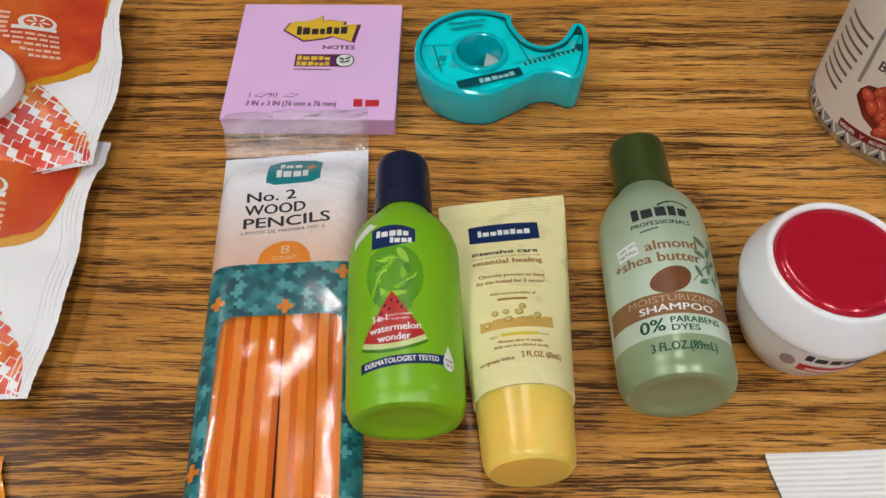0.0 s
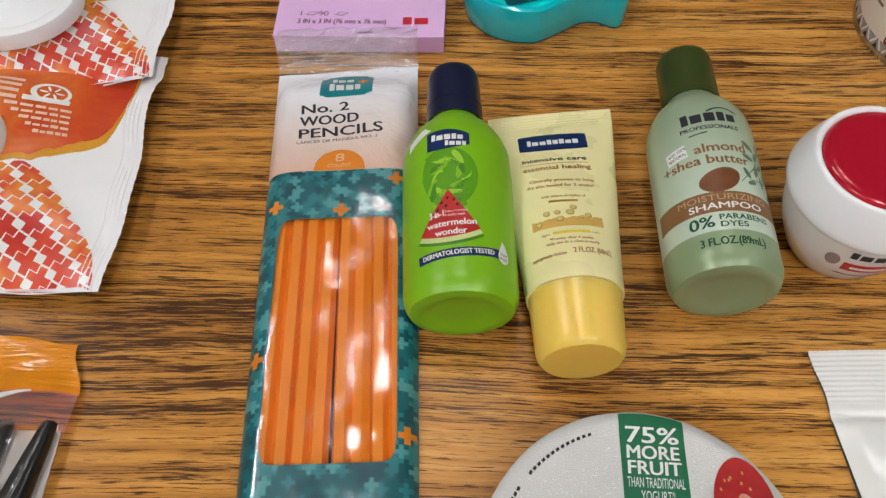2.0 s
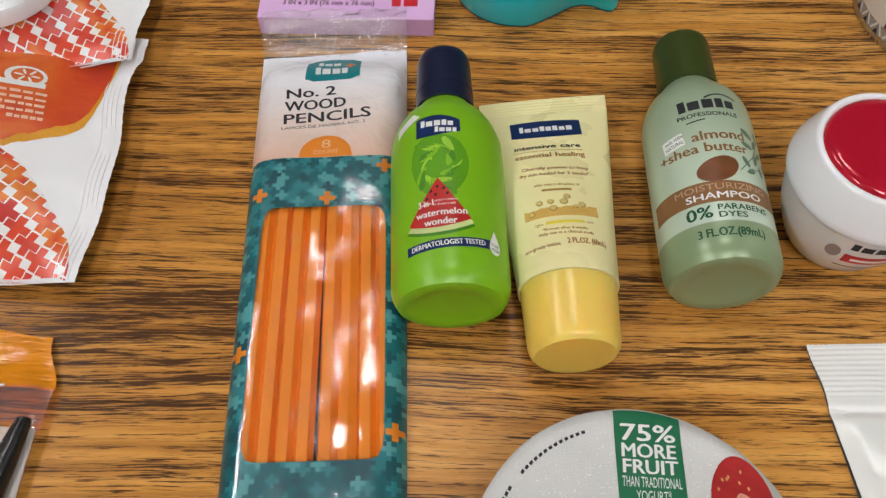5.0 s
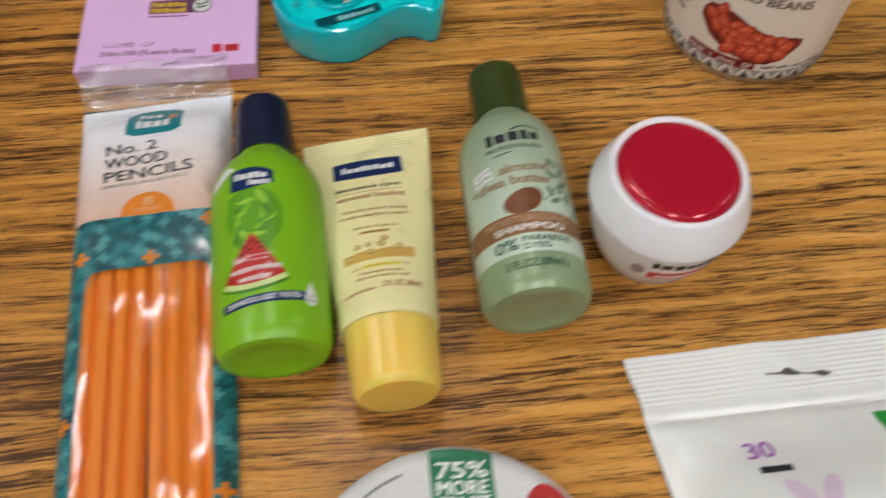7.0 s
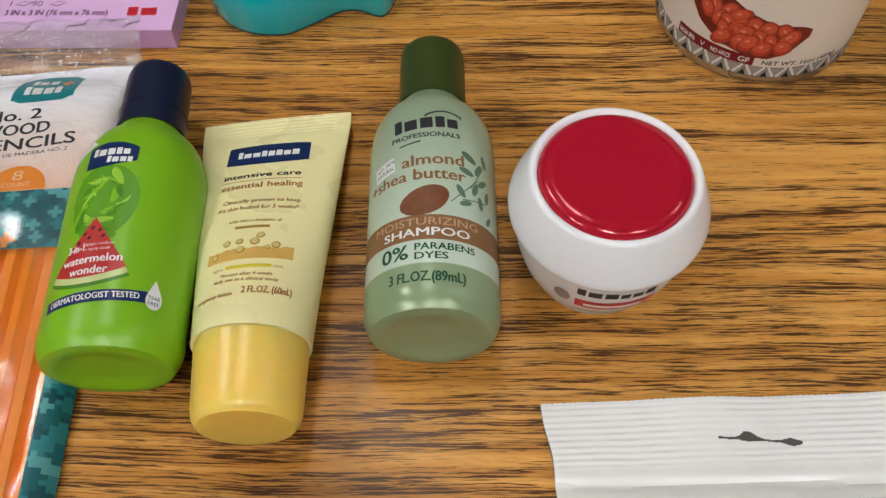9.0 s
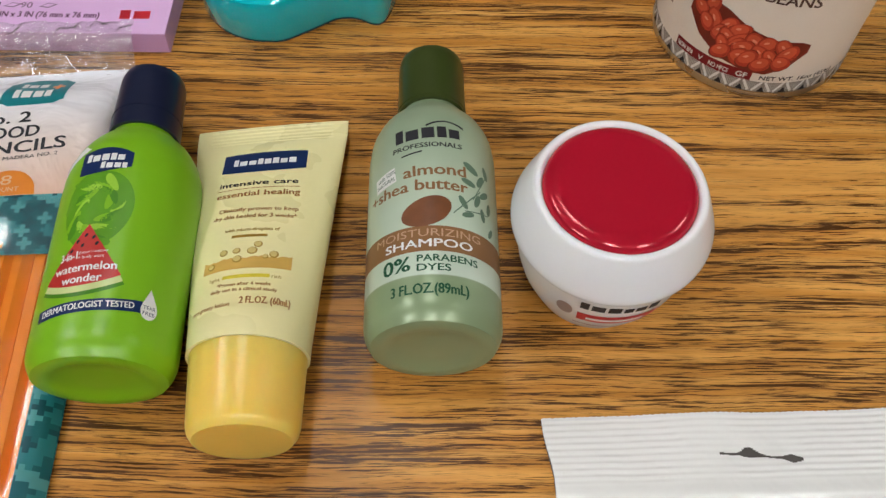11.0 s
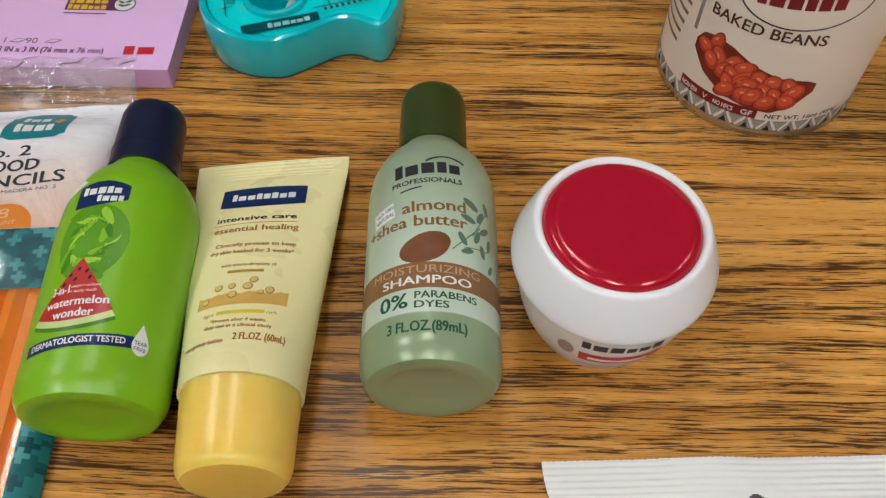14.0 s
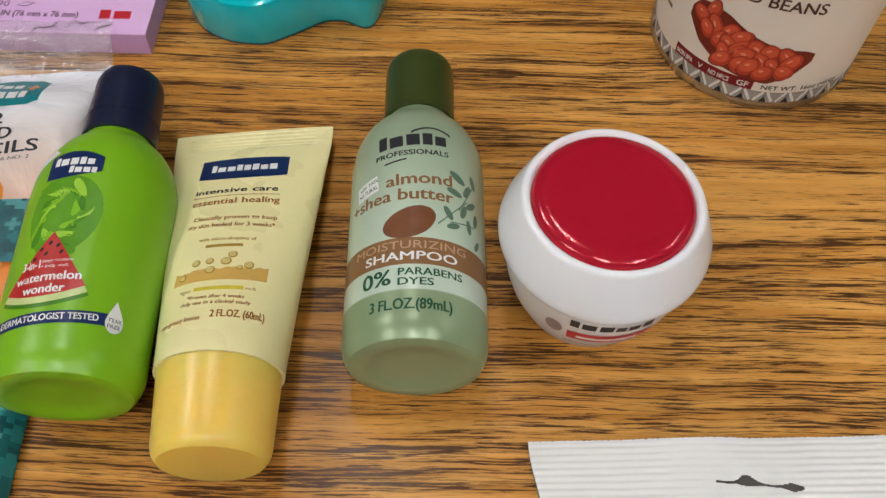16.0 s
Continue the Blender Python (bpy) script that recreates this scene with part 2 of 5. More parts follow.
def turned(profile, n=72, **kw):
    """A solid of revolution about z from (radius, height) pairs."""
    return loft([[(r * math.cos(2 * math.pi * k / n), r * math.sin(2 * math.pi * k / n), z) for k in range(n)] for r, z in profile], **kw)


def grid(fn, nu, nv):
    """An open sheet: fn(s, t) for s, t from 0 to 1."""
    verts = [tuple(fn(a / nu, b / nv)) for b in range(nv + 1) for a in range(nu + 1)]
    faces = [(b * (nu + 1) + a, b * (nu + 1) + a + 1, (b + 1) * (nu + 1) + a + 1, (b + 1) * (nu + 1) + a) for b in range(nv) for a in range(nu)]
    return verts, faces


def merge(*datas):
    verts, faces = [], []
    for v, f in datas:
        k = len(verts)
        verts += v
        faces += [tuple(i + k for i in q) for q in f]
    return verts, faces


def moved(data, x, y):
    return [(a + x, b + y, c) for a, b, c in data[0]], data[1]


def box(x0, x1, y0, y1, z0, z1, c=0.6):
    """A block with chamfered upright and top edges."""
    def ring(e, z):
        return [(x0 + c + e - c, y0 + c, z), (x0 + c, y0 + e, z), (x1 - c, y0 + e, z), (x1 - e, y0 + c, z), (x1 - e, y1 - c, z), (x1 - c, y1 - e, z), (x0 + c, y1 - e, z), (x0 + e, y1 - c, z)]
    return loft([ring(c * 0.6, z0), ring(0, z0 + c), ring(0, z1 - c), ring(c * 0.6, z1)])


def disc(u, v, ru, rv, on, rot=0.0, n=28, wob=0.0, seed=0):
    """A printed oval laid on a surface by on(u, v)."""
    rnd = random.Random(seed)
    ph = [rnd.uniform(0, 6.28) for _ in range(3)]
    ca, sa = math.cos(radians(rot)), math.sin(radians(rot))
    verts, faces = [on(u, v)], []
    for q in (0.34, 0.67, 1.0):
        for k in range(n):
            a = 2 * math.pi * k / n
            w = 1 + wob * (math.sin(2 * a + ph[0]) + 0.6 * math.sin(3 * a + ph[1]))
            x, y = ru * q * w * math.cos(a), rv * q * w * math.sin(a)
            verts.append(on(u + x * ca - y * sa, v + x * sa + y * ca))
    for k in range(n):
        faces.append((0, 1 + k, 1 + (k + 1) % n))
        for q in range(2):
            a, b = 1 + q * n + k, 1 + q * n + (k + 1) % n
            faces.append((a, b, b + n, a + n))
    return verts, faces


def patch(x0, x1, lo, hi, on, nx=24, ny=8):
    """A printed area between two curves lo(x) and hi(x), laid on a surface."""
    def fn(s, t):
        x = x0 + (x1 - x0) * s
        return on(x, lo(x) + (hi(x) - lo(x)) * t)
    return grid(fn, nx, ny)


def bar(u0, v0, u1, v1, h, on, n=10):
    """A straight printed bar from one baseline end to the other, of height h."""
    dx, dy = u1 - u0, v1 - v0
    d = math.hypot(dx, dy)
    return grid(lambda s, t: on(u0 + dx * s - dy / d * h * t, v0 + dy * s + dx / d * h * t), n, 2)


def blocks(u0, v0, u1, v1, h, on, n, seed=1):
    """A row of plain blocks of uneven width, standing in for a logo's word."""
    rnd = random.Random(seed)
    w = [rnd.uniform(0.7, 1.3) for _ in range(n)]
    tot, at_, out = sum(w), 0.0, []
    for k in range(n):
        a, b = (at_ + 0.10 * w[k]) / tot, (at_ + 0.90 * w[k]) / tot
        at_ += w[k]
        out.append(bar(u0 + (u1 - u0) * a, v0 + (v1 - v0) * a, u0 + (u1 - u0) * b, v0 + (v1 - v0) * b, h * (1.0 if k == 0 else rnd.uniform(0.66, 0.92)), on, 3))
    return merge(*out)


def words(body, u0, v0, u1, v1, h, on, parent, material, name="lettering", shear=0.0, bold=0.0, arc=0.0):
    """Printed words between two baseline ends, with capitals h high, laid on a surface."""
    cu = bpy.data.curves.new("type", "FONT")
    cu.body, cu.size, cu.resolution_u, cu.shear = body, 1.0, 3, shear
    ob = bpy.data.objects.new("type", cu)
    me = bpy.data.meshes.new_from_object(ob)
    co = np.array([tuple(p.co) for p in me.vertices])
    faces = [tuple(p.vertices) for p in me.polygons]
    bpy.data.objects.remove(ob)
    bpy.data.curves.remove(cu)
    bpy.data.meshes.remove(me)
    lo, hi = co[:, 0].min(), co[:, 0].max()
    top = 0.69
    dx, dy = u1 - u0, v1 - v0
    d = math.hypot(dx, dy)
    verts, count = [], len(co)
    shifts = [(0.0, 0.0)] if not bold else [(-0.04 * h, 0.0), (0.04 * h, 0.0), (0.0, 0.03 * h)]
    faces = [tuple(i + k * count for i in f) for k in range(len(shifts)) for f in faces]
    for k, (x, y, _) in [(k, c) for k in range(len(shifts)) for c in co]:
        s, q = (x - lo) / (hi - lo), y / top * h + arc * 4 * ((x - lo) / (hi - lo)) * (1 - (x - lo) / (hi - lo))
        p = on(u0 + dx * s - dy / d * q + shifts[k][0], v0 + dy * s + dx / d * q + shifts[k][1])
        verts.append((p[0], p[1], p[2] + 0.012 * k))
    return part(name, (verts, faces), material, parent, smooth=False)


def ease(x, a, b):
    q = min(1.0, max(0.0, (x - a) / (b - a)))
    return q * q * (3 - 2 * q)


def rip(x, y, s, seed=0.0):
    """Smooth unevenness, -1 to 1."""
    return noise.noise(Vector((x * s, y * s, seed * 7.31)))


# ---- room: floor, walls, ceiling, ceiling panels ----
FLOOR_MAT = plain("grey_carpet", (0.16, 0.15, 0.14), 0.9, vary=0.2, grain=60.0)
WALL_MAT = plain("cream_wall_paint", (0.32, 0.30, 0.27), 0.7, grain=40.0)
CEIL_MAT = plain("white_ceiling_tile", (0.62, 0.61, 0.59), 0.9, grain=60.0)
ROOM = (-3000, 3000, -2600, 2800)
FL, CE = -750, 1700


def structure(name, data, mat_, label):
    return tagged(part(name, data, mat_, None, label, smooth=False), kind="structure", category=name.split("_")[0])


X0, X1, Y0, Y1 = ROOM
structure("floor", box(X0, X1, Y0, Y1, FL - 50, FL), FLOOR_MAT, "plain grey carpet floor under the table")
structure("ceiling", box(X0, X1, Y0, Y1, CE, CE + 60), CEIL_MAT, "white ceiling with recessed light panels")
structure("wall_north", box(X0, X1, Y1, Y1 + 100, FL, CE), WALL_MAT, "plain cream painted wall")
structure("wall_south", box(X0, X1, Y0 - 100, Y0, FL, CE), WALL_MAT, "plain cream painted wall")
structure("wall_west", box(X0 - 100, X0, Y0, Y1, FL, CE), WALL_MAT, "plain cream painted wall")
structure("wall_east", box(X1, X1 + 100, Y0, Y1, FL, CE), WALL_MAT, "plain cream painted wall")

GLOW = bpy.data.materials.new("lit_diffuser")
GLOW.use_nodes = True
gt = GLOW.node_tree
gt.nodes.clear()
ge, go = gt.nodes.new("ShaderNodeEmission"), gt.nodes.new("ShaderNodeOutputMaterial")
ge.inputs[0].default_value = PANEL_COLOUR
ge.inputs[1].default_value = PANEL_POWER
gt.links.new(ge.outputs[0], go.inputs[0])
FRAME_MAT = plain("white_enamel", (0.75, 0.75, 0.73), 0.4)


def ceiling_light(x, y, w, d):
    ob = thing("ceiling_light", at(x, y, CE), "white framed ceiling light panel, switched on", "ceiling light", "ceiling lights")
    for q in ((-w, w, -d - 20, -d), (-w, w, d, d + 20), (-w - 20, -w, -d - 20, d + 20), (w, w + 20, -d - 20, d + 20)):
        part("frame", box(*q, -14, -1, 2), FRAME_MAT, ob, smooth=False)
    part("diffuser", box(-w, w, -d, d, -10, -4, 1), GLOW, ob, smooth=False)


for px, py, pw, pd in ((-1350, 700, 90, 270), (-70, 750, 45, 240), (1700, 500, 40, 260), (-1350, -900, 110, 320), (0, -1000, 85, 330), (1000, -900, 72, 345)):
    ceiling_light(px, py, pw, pd)

# ---- table ----
table = thing("table", at(0, 200), "golden oak table with dark straight grain", "table")
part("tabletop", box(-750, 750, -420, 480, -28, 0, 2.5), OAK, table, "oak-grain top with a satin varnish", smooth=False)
for sx in (-1, 1):
    for sy in (-1, 1):
        part("leg", box(sx * 690 - 28, sx * 690 + 28, sy * 390 + 30 - 28, sy * 390 + 30 + 28, FL, -28, 3), OAK, table, smooth=False)
    part("apron", box(sx * 690 - 10, sx * 690 + 10, -332, 392, -110, -28, 1.5), OAK, table, smooth=False)
for sy in (-360, 420):
    part("apron", box(-662, 662, sy - 10, sy + 10, -110, -28, 1.5), OAK, table, smooth=False)


# ---- bottles that lie on their side: axis along y, base at y = 0 ----
def bottle_profile(table_):
    ys, a, b, c = (np.array([r[k] for r in table_], float) for k in range(4))
    off = np.linspace(-1.6, 1.6, 9)

    def at_y(y):
        q = np.clip(y + off, ys[0], ys[-1])
        return [float(np.mean(np.interp(q, ys, w))) for w in (a, b, c)]
    return at_y


def skin(pf, lift=0.14):
    """Maps (across, along) onto the upper face; across runs along the girth."""
    def on(u, v):
        a, b, c = pf(v)
        w = u / a
        return (a * math.sin(w), v, c + b * math.cos(w) + lift) if abs(w) < 1.6 else (a + lift, v, c)
    return on


def hull(pf, y0, y1, step=1.5, n=72, dish=True, top=False):
    rings = []
    a, b, c = pf(y0)
    el = lambda a, b, c, y: [(a * math.cos(2 * math.pi * k / n), y, c + b * math.sin(2 * math.pi * k / n)) for k in range(n)]
    if dish:
        rings += [el(a * 0.30, b * 0.30, c, y0 + 1.2), el(a * 0.60, b * 0.60, c, y0 + 1.2), el(a * 0.72, b * 0.72, c, y0 + 0.35), el(a * 0.80, b * 0.80, c, y0), el(a * 0.94, b * 0.94, c, y0 + 0.1)]
    ys = np.linspace(y0 + 0.5, y1, max(2, int((y1 - y0) / step)))
    rings += [el(*pf(y), y) for y in ys]
    return loft(rings)


KIDS = bottle_profile([(0, 17.2, 15.2, 18), (1.5, 18.8, 16.8, 18), (5, 20, 18, 18), (56, 20.5, 18, 18), (66, 20.2, 17.6, 18), (72.5, 18.4, 16.2, 18), (78.5, 15, 13.6, 18), (82.5, 10.2, 10.2, 18), (86, 9.8, 9.8, 18)])
LIME = plain("lime_plastic", (0.22, 0.50, 0.012), 0.34, vary=0.03, bump=0.02, sss=0.15)
NAVY = plain("navy_plastic", (0.010, 0.014, 0.040), 0.3, vary=0.06, bump=0.05)
kids = thing("shampoo_bottle", at(-15.2, 107.4, 0, 3.1), "lime green oval shampoo bottle with a navy cap", "bottle", "toiletry bottles")
part("body", hull(KIDS, 0, 85.5), LIME, kids)
CAPK = bottle_profile([(0, 11.2, 11.2, 18), (4, 11.1, 11.1, 18), (24.6, 10.5, 10.5, 18), (25.8, 10.2, 10.2, 18), (26.4, 9.6, 9.6, 18)])


def cap_of(pf, length, y, mat_, parent, seam):
    holder = part("cap", moved(hull(pf, 0, length, 0.8, 72, dish=False), 0, y), mat_, parent)
    a, b, c = pf(seam)
    ring = [[((a + e) * math.cos(2 * math.pi * k / 72), y + seam + w, c + (b + e) * math.sin(2 * math.pi * k / 72)) for k in range(72)] for e, w in ((-0.3, -0.35), (0.16, -0.3), (0.16, 0.3), (-0.3, 0.35))]
    part("cap_lip", loft(ring, False, False), mat_, holder)
    return holder


cap_of(CAPK, 26.4, 83.2, NAVY, kids, 8.0)
on_k = skin(KIDS)
MELON_RED = plain("melon_red_ink", (0.55, 0.03, 0.025), 0.3, vary=0.15, bump=0)
MELON_RIND = plain("melon_rind_ink", (0.62, 0.72, 0.30), 0.3, vary=0.05, bump=0)
LEAF_INK = plain("leaf_green_ink", (0.07, 0.27, 0.012), 0.3, vary=0.25, bump=0, grain=120.0)
PALE_LIME = plain("pale_lime_ink", (0.34, 0.62, 0.05), 0.3, vary=0.1, bump=0)
FEATHER = plain("mid_green_ink", (0.12, 0.36, 0.012), 0.3, vary=0.2, bump=0, grain=150.0)
part("label_patch", disc(-3.0, 46, 9.6, 14.5, skin(KIDS, 0.08), 6, 44, 0.07, 4), FEATHER, kids, "mid-green printed leafy patch")
rt_ = random.Random(12)
for k in range(30):
    an, rd = 0.21 * k, 0.45 + 0.5 * rt_.random()
    part("printed_leaf", disc(-3.0 + 9.0 * rd * math.cos(an), 46 + 13.5 * rd * math.sin(an), 3.8, 1.25, skin(KIDS, 0.12 + 0.004 * k), math.degrees(an) + rt_.uniform(40, 75), 16, 0.10, k), (PALE_LIME, FEATHER, LIME, LEAF_INK, FEATHER)[k % 5], kids)
part("logo_badge", patch(-11.2, 4.8, lambda x: 58.6 + 0.12 * (x + 3) + 0.012 * (x + 3) ** 2, lambda x: 68.2 - 0.10 * (x + 3) - 0.03 * (x + 3) ** 2, skin(KIDS, 0.18)), NAVY_INK, kids, "navy printed badge with white marks")
part("logo_bar", blocks(-9.6, 63.0, 2.6, 62.6, 3.0, skin(KIDS, 0.26), 5), WHITE_INK, kids)
part("logo_bar", blocks(-4.4, 59.9, 3.6, 59.6, 2.4, skin(KIDS, 0.26), 4), WHITE_INK, kids)


def tri_print(ax, ay, lx, ly, rx, ry, on, n=14, sag=1.6):
    """A three-cornered print with a bowed lower side."""
    def fn(s, t):
        bx, by = lx + (rx - lx) * s, ly + (ry - ly) * s - sag * 4 * s * (1 - s)
        return on(ax + (bx - ax) * t, ay + (by - ay) * t)
    return grid(fn, n, n)


part("melon_rind", tri_print(-3.6, 39.8, -15.2, 19.6, 8.6, 20.9, skin(KIDS, 0.18), sag=3.2), LEAF_INK, kids)
part("melon_rind", tri_print(-3.6, 39.8, -14.9, 20.6, 8.2, 21.9, skin(KIDS, 0.24), sag=3.0), MELON_RIND, kids)
part("melon_slice", tri_print(-3.6, 40.0, -14.3, 22.4, 7.4, 23.6, skin(KIDS, 0.30), sag=2.8), MELON_RED, kids, "printed red watermelon slice")
for sx, sy in ((-6.0, 34.5), (-3.8, 36.3), (-1.6, 35.4), (-4.4, 33.0), (-0.4, 33.3), (-7.4, 31.6)):
    part("melon_seed", disc(sx, sy, 0.7, 0.45, skin(KIDS, 0.36), 60, 10), INK, kids)
ink_k = skin(KIDS, 0.38)
words("3-in-1", -10.4, 28.4, -5.2, 28.8, 2.5, ink_k, kids, WHITE_INK, bold=1)
words("shampoo + conditioner", -4.9, 30.2, 3.2, 30.6, 0.9, ink_k, kids, WHITE_INK)
words("+ body wash", -4.9, 28.6, 2.2, 28.9, 0.9, ink_k, kids, WHITE_INK)
words("watermelon", -11.4, 24.3, 6.0, 25.2, 2.5, ink_k, kids, WHITE_INK, bold=0.01)
words("wonder", -8.4, 20.9, 2.6, 21.4, 2.5, ink_k, kids, WHITE_INK, bold=0.01)
part("label_band", bar(-15.0, 11.2, 15.6, 13.6, 3.5, skin(KIDS, 0.18), 24), NAVY_INK, kids, "navy printed band")
words("DERMATOLOGIST TESTED", -13.2, 12.3, 12.2, 14.3, 1.8, skin(KIDS, 0.28), kids, WHITE_INK, bold=1)
part("label_drop", disc(16.4, 14.8, 2.5, 2.9, skin(KIDS, 0.30)), WHITE_INK, kids, "pale printed drop")
part("label_drop", tri_print(16.2, 21.0, 14.2, 16.4, 18.6, 16.4, skin(KIDS, 0.29), sag=0.2), WHITE_INK, kids)
words("TEAR", 14.6, 14.9, 18.4, 14.9, 1.1, skin(KIDS, 0.38), kids, NAVY_INK)
words("FREE", 14.7, 13.2, 18.3, 13.2, 1.1, skin(KIDS, 0.38), kids, NAVY_INK)
part("label_strip", patch(-20.5, -9.5, lambda x: 62.5 + 0.62 * (x + 20.5), lambda x: 62.5 + 0.66 * (x + 20.5) + 4.2 * (1 - ease(x, -13, -9.5)), skin(KIDS, 0.15)), WHITE_INK, kids)

# green-grey shampoo bottle
SHAMP = bottle_profile([(0, 16.8, 16.8, 19.6), (1.5, 18.5, 18.5, 19.6), (5, 19.5, 19.5, 19.6), (63, 19.7, 19.7, 19.6), (70, 18.9, 18.9, 19.6), (76, 16.4, 16.4, 19.6), (81, 12.4, 12.4, 19.6), (83.6, 10, 10, 19.6), (87, 9.6, 9.6, 19.6)])
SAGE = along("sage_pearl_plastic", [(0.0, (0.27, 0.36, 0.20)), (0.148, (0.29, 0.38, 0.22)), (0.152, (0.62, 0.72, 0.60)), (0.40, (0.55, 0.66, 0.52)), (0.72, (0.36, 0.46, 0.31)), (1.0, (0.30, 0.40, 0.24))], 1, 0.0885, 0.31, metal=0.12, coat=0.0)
OLIVE = plain("dark_olive_plastic", (0.042, 0.060, 0.012), 0.3, vary=0.1, bump=0.05)
sham = thing("shampoo_bottle", at(74.9, 117.1, 0, 1.0), "round sage green shampoo bottle with a dark olive cap", "bottle", "toiletry bottles")
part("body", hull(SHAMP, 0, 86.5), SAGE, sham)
CAPS = bottle_profile([(0, 11.3, 11.3, 19.6), (3, 11.2, 11.2, 19.6), (22.9, 11.0, 11.0, 19.6), (24.2, 10.8, 10.8, 19.6), (24.4, 10.2, 10.2, 19.6)])
cap_of(CAPS, 24.4, 83.8, OLIVE, sham, 2.0)
NUT = plain("nut_brown_ink", (0.24, 0.085, 0.03), 0.35, vary=0.4, bump=0, grain=200.0)
LEAFGREY = plain("grey_green_ink", (0.11, 0.20, 0.13), 0.35, vary=0.15, bump=0)
ink_s = skin(SHAMP, 0.16)
part("logo_bar", blocks(-11.8, 59.4, 8.8, 60.6, 5.0, ink_s, 5), INK, sham, "black printed logo bar")
part("logo_bar", patch(-2, 9.6, lambda x: 66.6 - 0.06 * (x - 4) ** 2, lambda x: 67.2 - 0.05 * (x - 4) ** 2, ink_s), INK, sham)
words("PROFESSIONALS", -12.3, 56.2, 9.0, 57.0, 1.7, ink_s, sham, INK, bold=1)
part("logo_bar", bar(-9.5, 53.9, -3.0, 54.9, 0.5, ink_s), INK, sham)
words("almond", -8.6, 46.0, 10.1, 47.0, 3.8, ink_s, sham, BROWN_INK, bold=1)
words("+shea butter", -21.5, 40.8, 10.5, 41.4, 3.8, ink_s, sham, BROWN_INK, bold=1)
part("label_badge", bar(-19.0, 44.8, -11.0, 46.0, 5.4, ink_s, 8), WHITE_INK, sham)
ink_s2 = skin(SHAMP, 0.24)
words("with 100%", -18.4, 48.2, -11.4, 49.2, 1.4, ink_s2, sham, GREEN_INK)
words("NATURAL", -18.4, 45.8, -11.4, 46.8, 1.5, ink_s2, sham, GREEN_INK)
part("printed_nut", disc(-1.8, 33.8, 7.6, 4.7, skin(SHAMP, 0.20), 16, 30, 0.05, 2), NUT, sham, "printed brown almond")
for lu, lv, lr, ls in ((12.0, 51.0, 150, 3.0), (11.0, 45.6, 165, 2.6), (15.5, 47.8, 60, 2.6), (9.0, 38.0, 120, 2.4), (14.0, 40.2, 70, 2.5), (17.0, 43.5, 40, 2.4), (10.5, 34.2, 20, 2.2), (16.0, 36.0, 100, 2.3), (19.0, 39.5, 80, 2.3), (18.0, 52.0, 110, 2.4), (19.5, 31.5, 60, 2.0)):
    part("printed_leaf", disc(lu, lv, ls, ls * 0.42, ink_s, lr, 14), LEAFGREY, sham)
for q in ((6.0, 33.5, 15.5, 44.0), (12.5, 40.0, 19.0, 52.0), (9.5, 35.0, 18.5, 36.8)):
    part("printed_stem", bar(*q, 0.35, ink_s), LEAFGREY, sham)
part("label_band", patch(-29, 29, lambda x: 20.6, lambda x: 28.8, ink_s, 50, 4), BROWN_INK, sham, "brown printed band")
words("MOISTURIZING", -18.0, 25.4, 14.4, 25.4, 2.4, ink_s2, sham, plain("tan_ink", (0.55, 0.33, 0.2), 0.4, vary=0.02, bump=0))
words("SHAMPOO", -14.2, 21.9, 11.4, 21.9, 2.5, ink_s2, sham, WHITE_INK, bold=0.008)
words("0%", -14.8, 14.9, -6.4, 14.9, 4.4, ink_s, sham, GREEN_INK, bold=0.008)
words("PARABENS", -4.4, 17.4, 13.0, 17.4, 2.1, ink_s, sham, GREEN_INK, bold=1)
words("DYES", -4.4, 14.5, 4.8, 14.5, 2.1, ink_s, sham, GREEN_INK, bold=1)
words("3 FL.OZ.(89mL)", -12.0, 7.6, 9.8, 7.6, 3.0, ink_s, sham, GREEN_INK, bold=1)

# yellow lotion tube, crimped at the far end
BUTTER = plain("butter_yellow_plastic", (0.90, 0.82, 0.43), 0.28, vary=0.03, bump=0.03, sss=0.12)
AMBER = plain("amber_yellow_plastic", (0.92, 0.64, 0.13), 0.3, vary=0.04, bump=0.04, sss=0.4)
AMBER.node_tree.nodes["Principled BSDF"].inputs["Subsurface Weight"].default_value = 0.85
AMBER.node_tree.nodes["Principled BSDF"].inputs["Subsurface Scale"].default_value = 2.5
TUBE = bottle_profile([(20, 16.9, 16.4, 16.5), (26, 17.2, 16.3, 16.2), (50, 19.4, 12.6, 13.6), (80, 22.6, 7.2, 10.4), (104, 25.0, 2.2, 7.6), (108, 25.4, 0.9, 7.0), (116, 25.6, 0.9, 6.6)])
tube = thing("lotion_tube", at(24.8, 93.8, 0, 3.0), "pale yellow lotion tube with an amber flip cap, lying down", "tube")


def tube_rings():
    n, out = 64, []
    for y in [*np.linspace(21.5, 108, 60), 110, 112, 114.6]:
        a, b, c = TUBE(y)
        out.append([(a * math.cos(2 * math.pi * k / n), y + 0.085 * a * math.cos(2 * math.pi * k / n) * ease(y, 60, 112), c + b * math.sin(2 * math.pi * k / n)) for k in range(n)])
    return out


part("body", loft(tube_rings()), BUTTER, tube)


def on_tube(lift):
    def on(u, v):
        a, b, c = TUBE(v)
        w = u / a
        x = a * math.sin(max(-1.57, min(1.57, w)))
        return (x, v + 0.085 * x * ease(v, 60, 112), c + b * math.sqrt(max(0.0, 1 - (x / a) ** 2)) + lift)
    return on


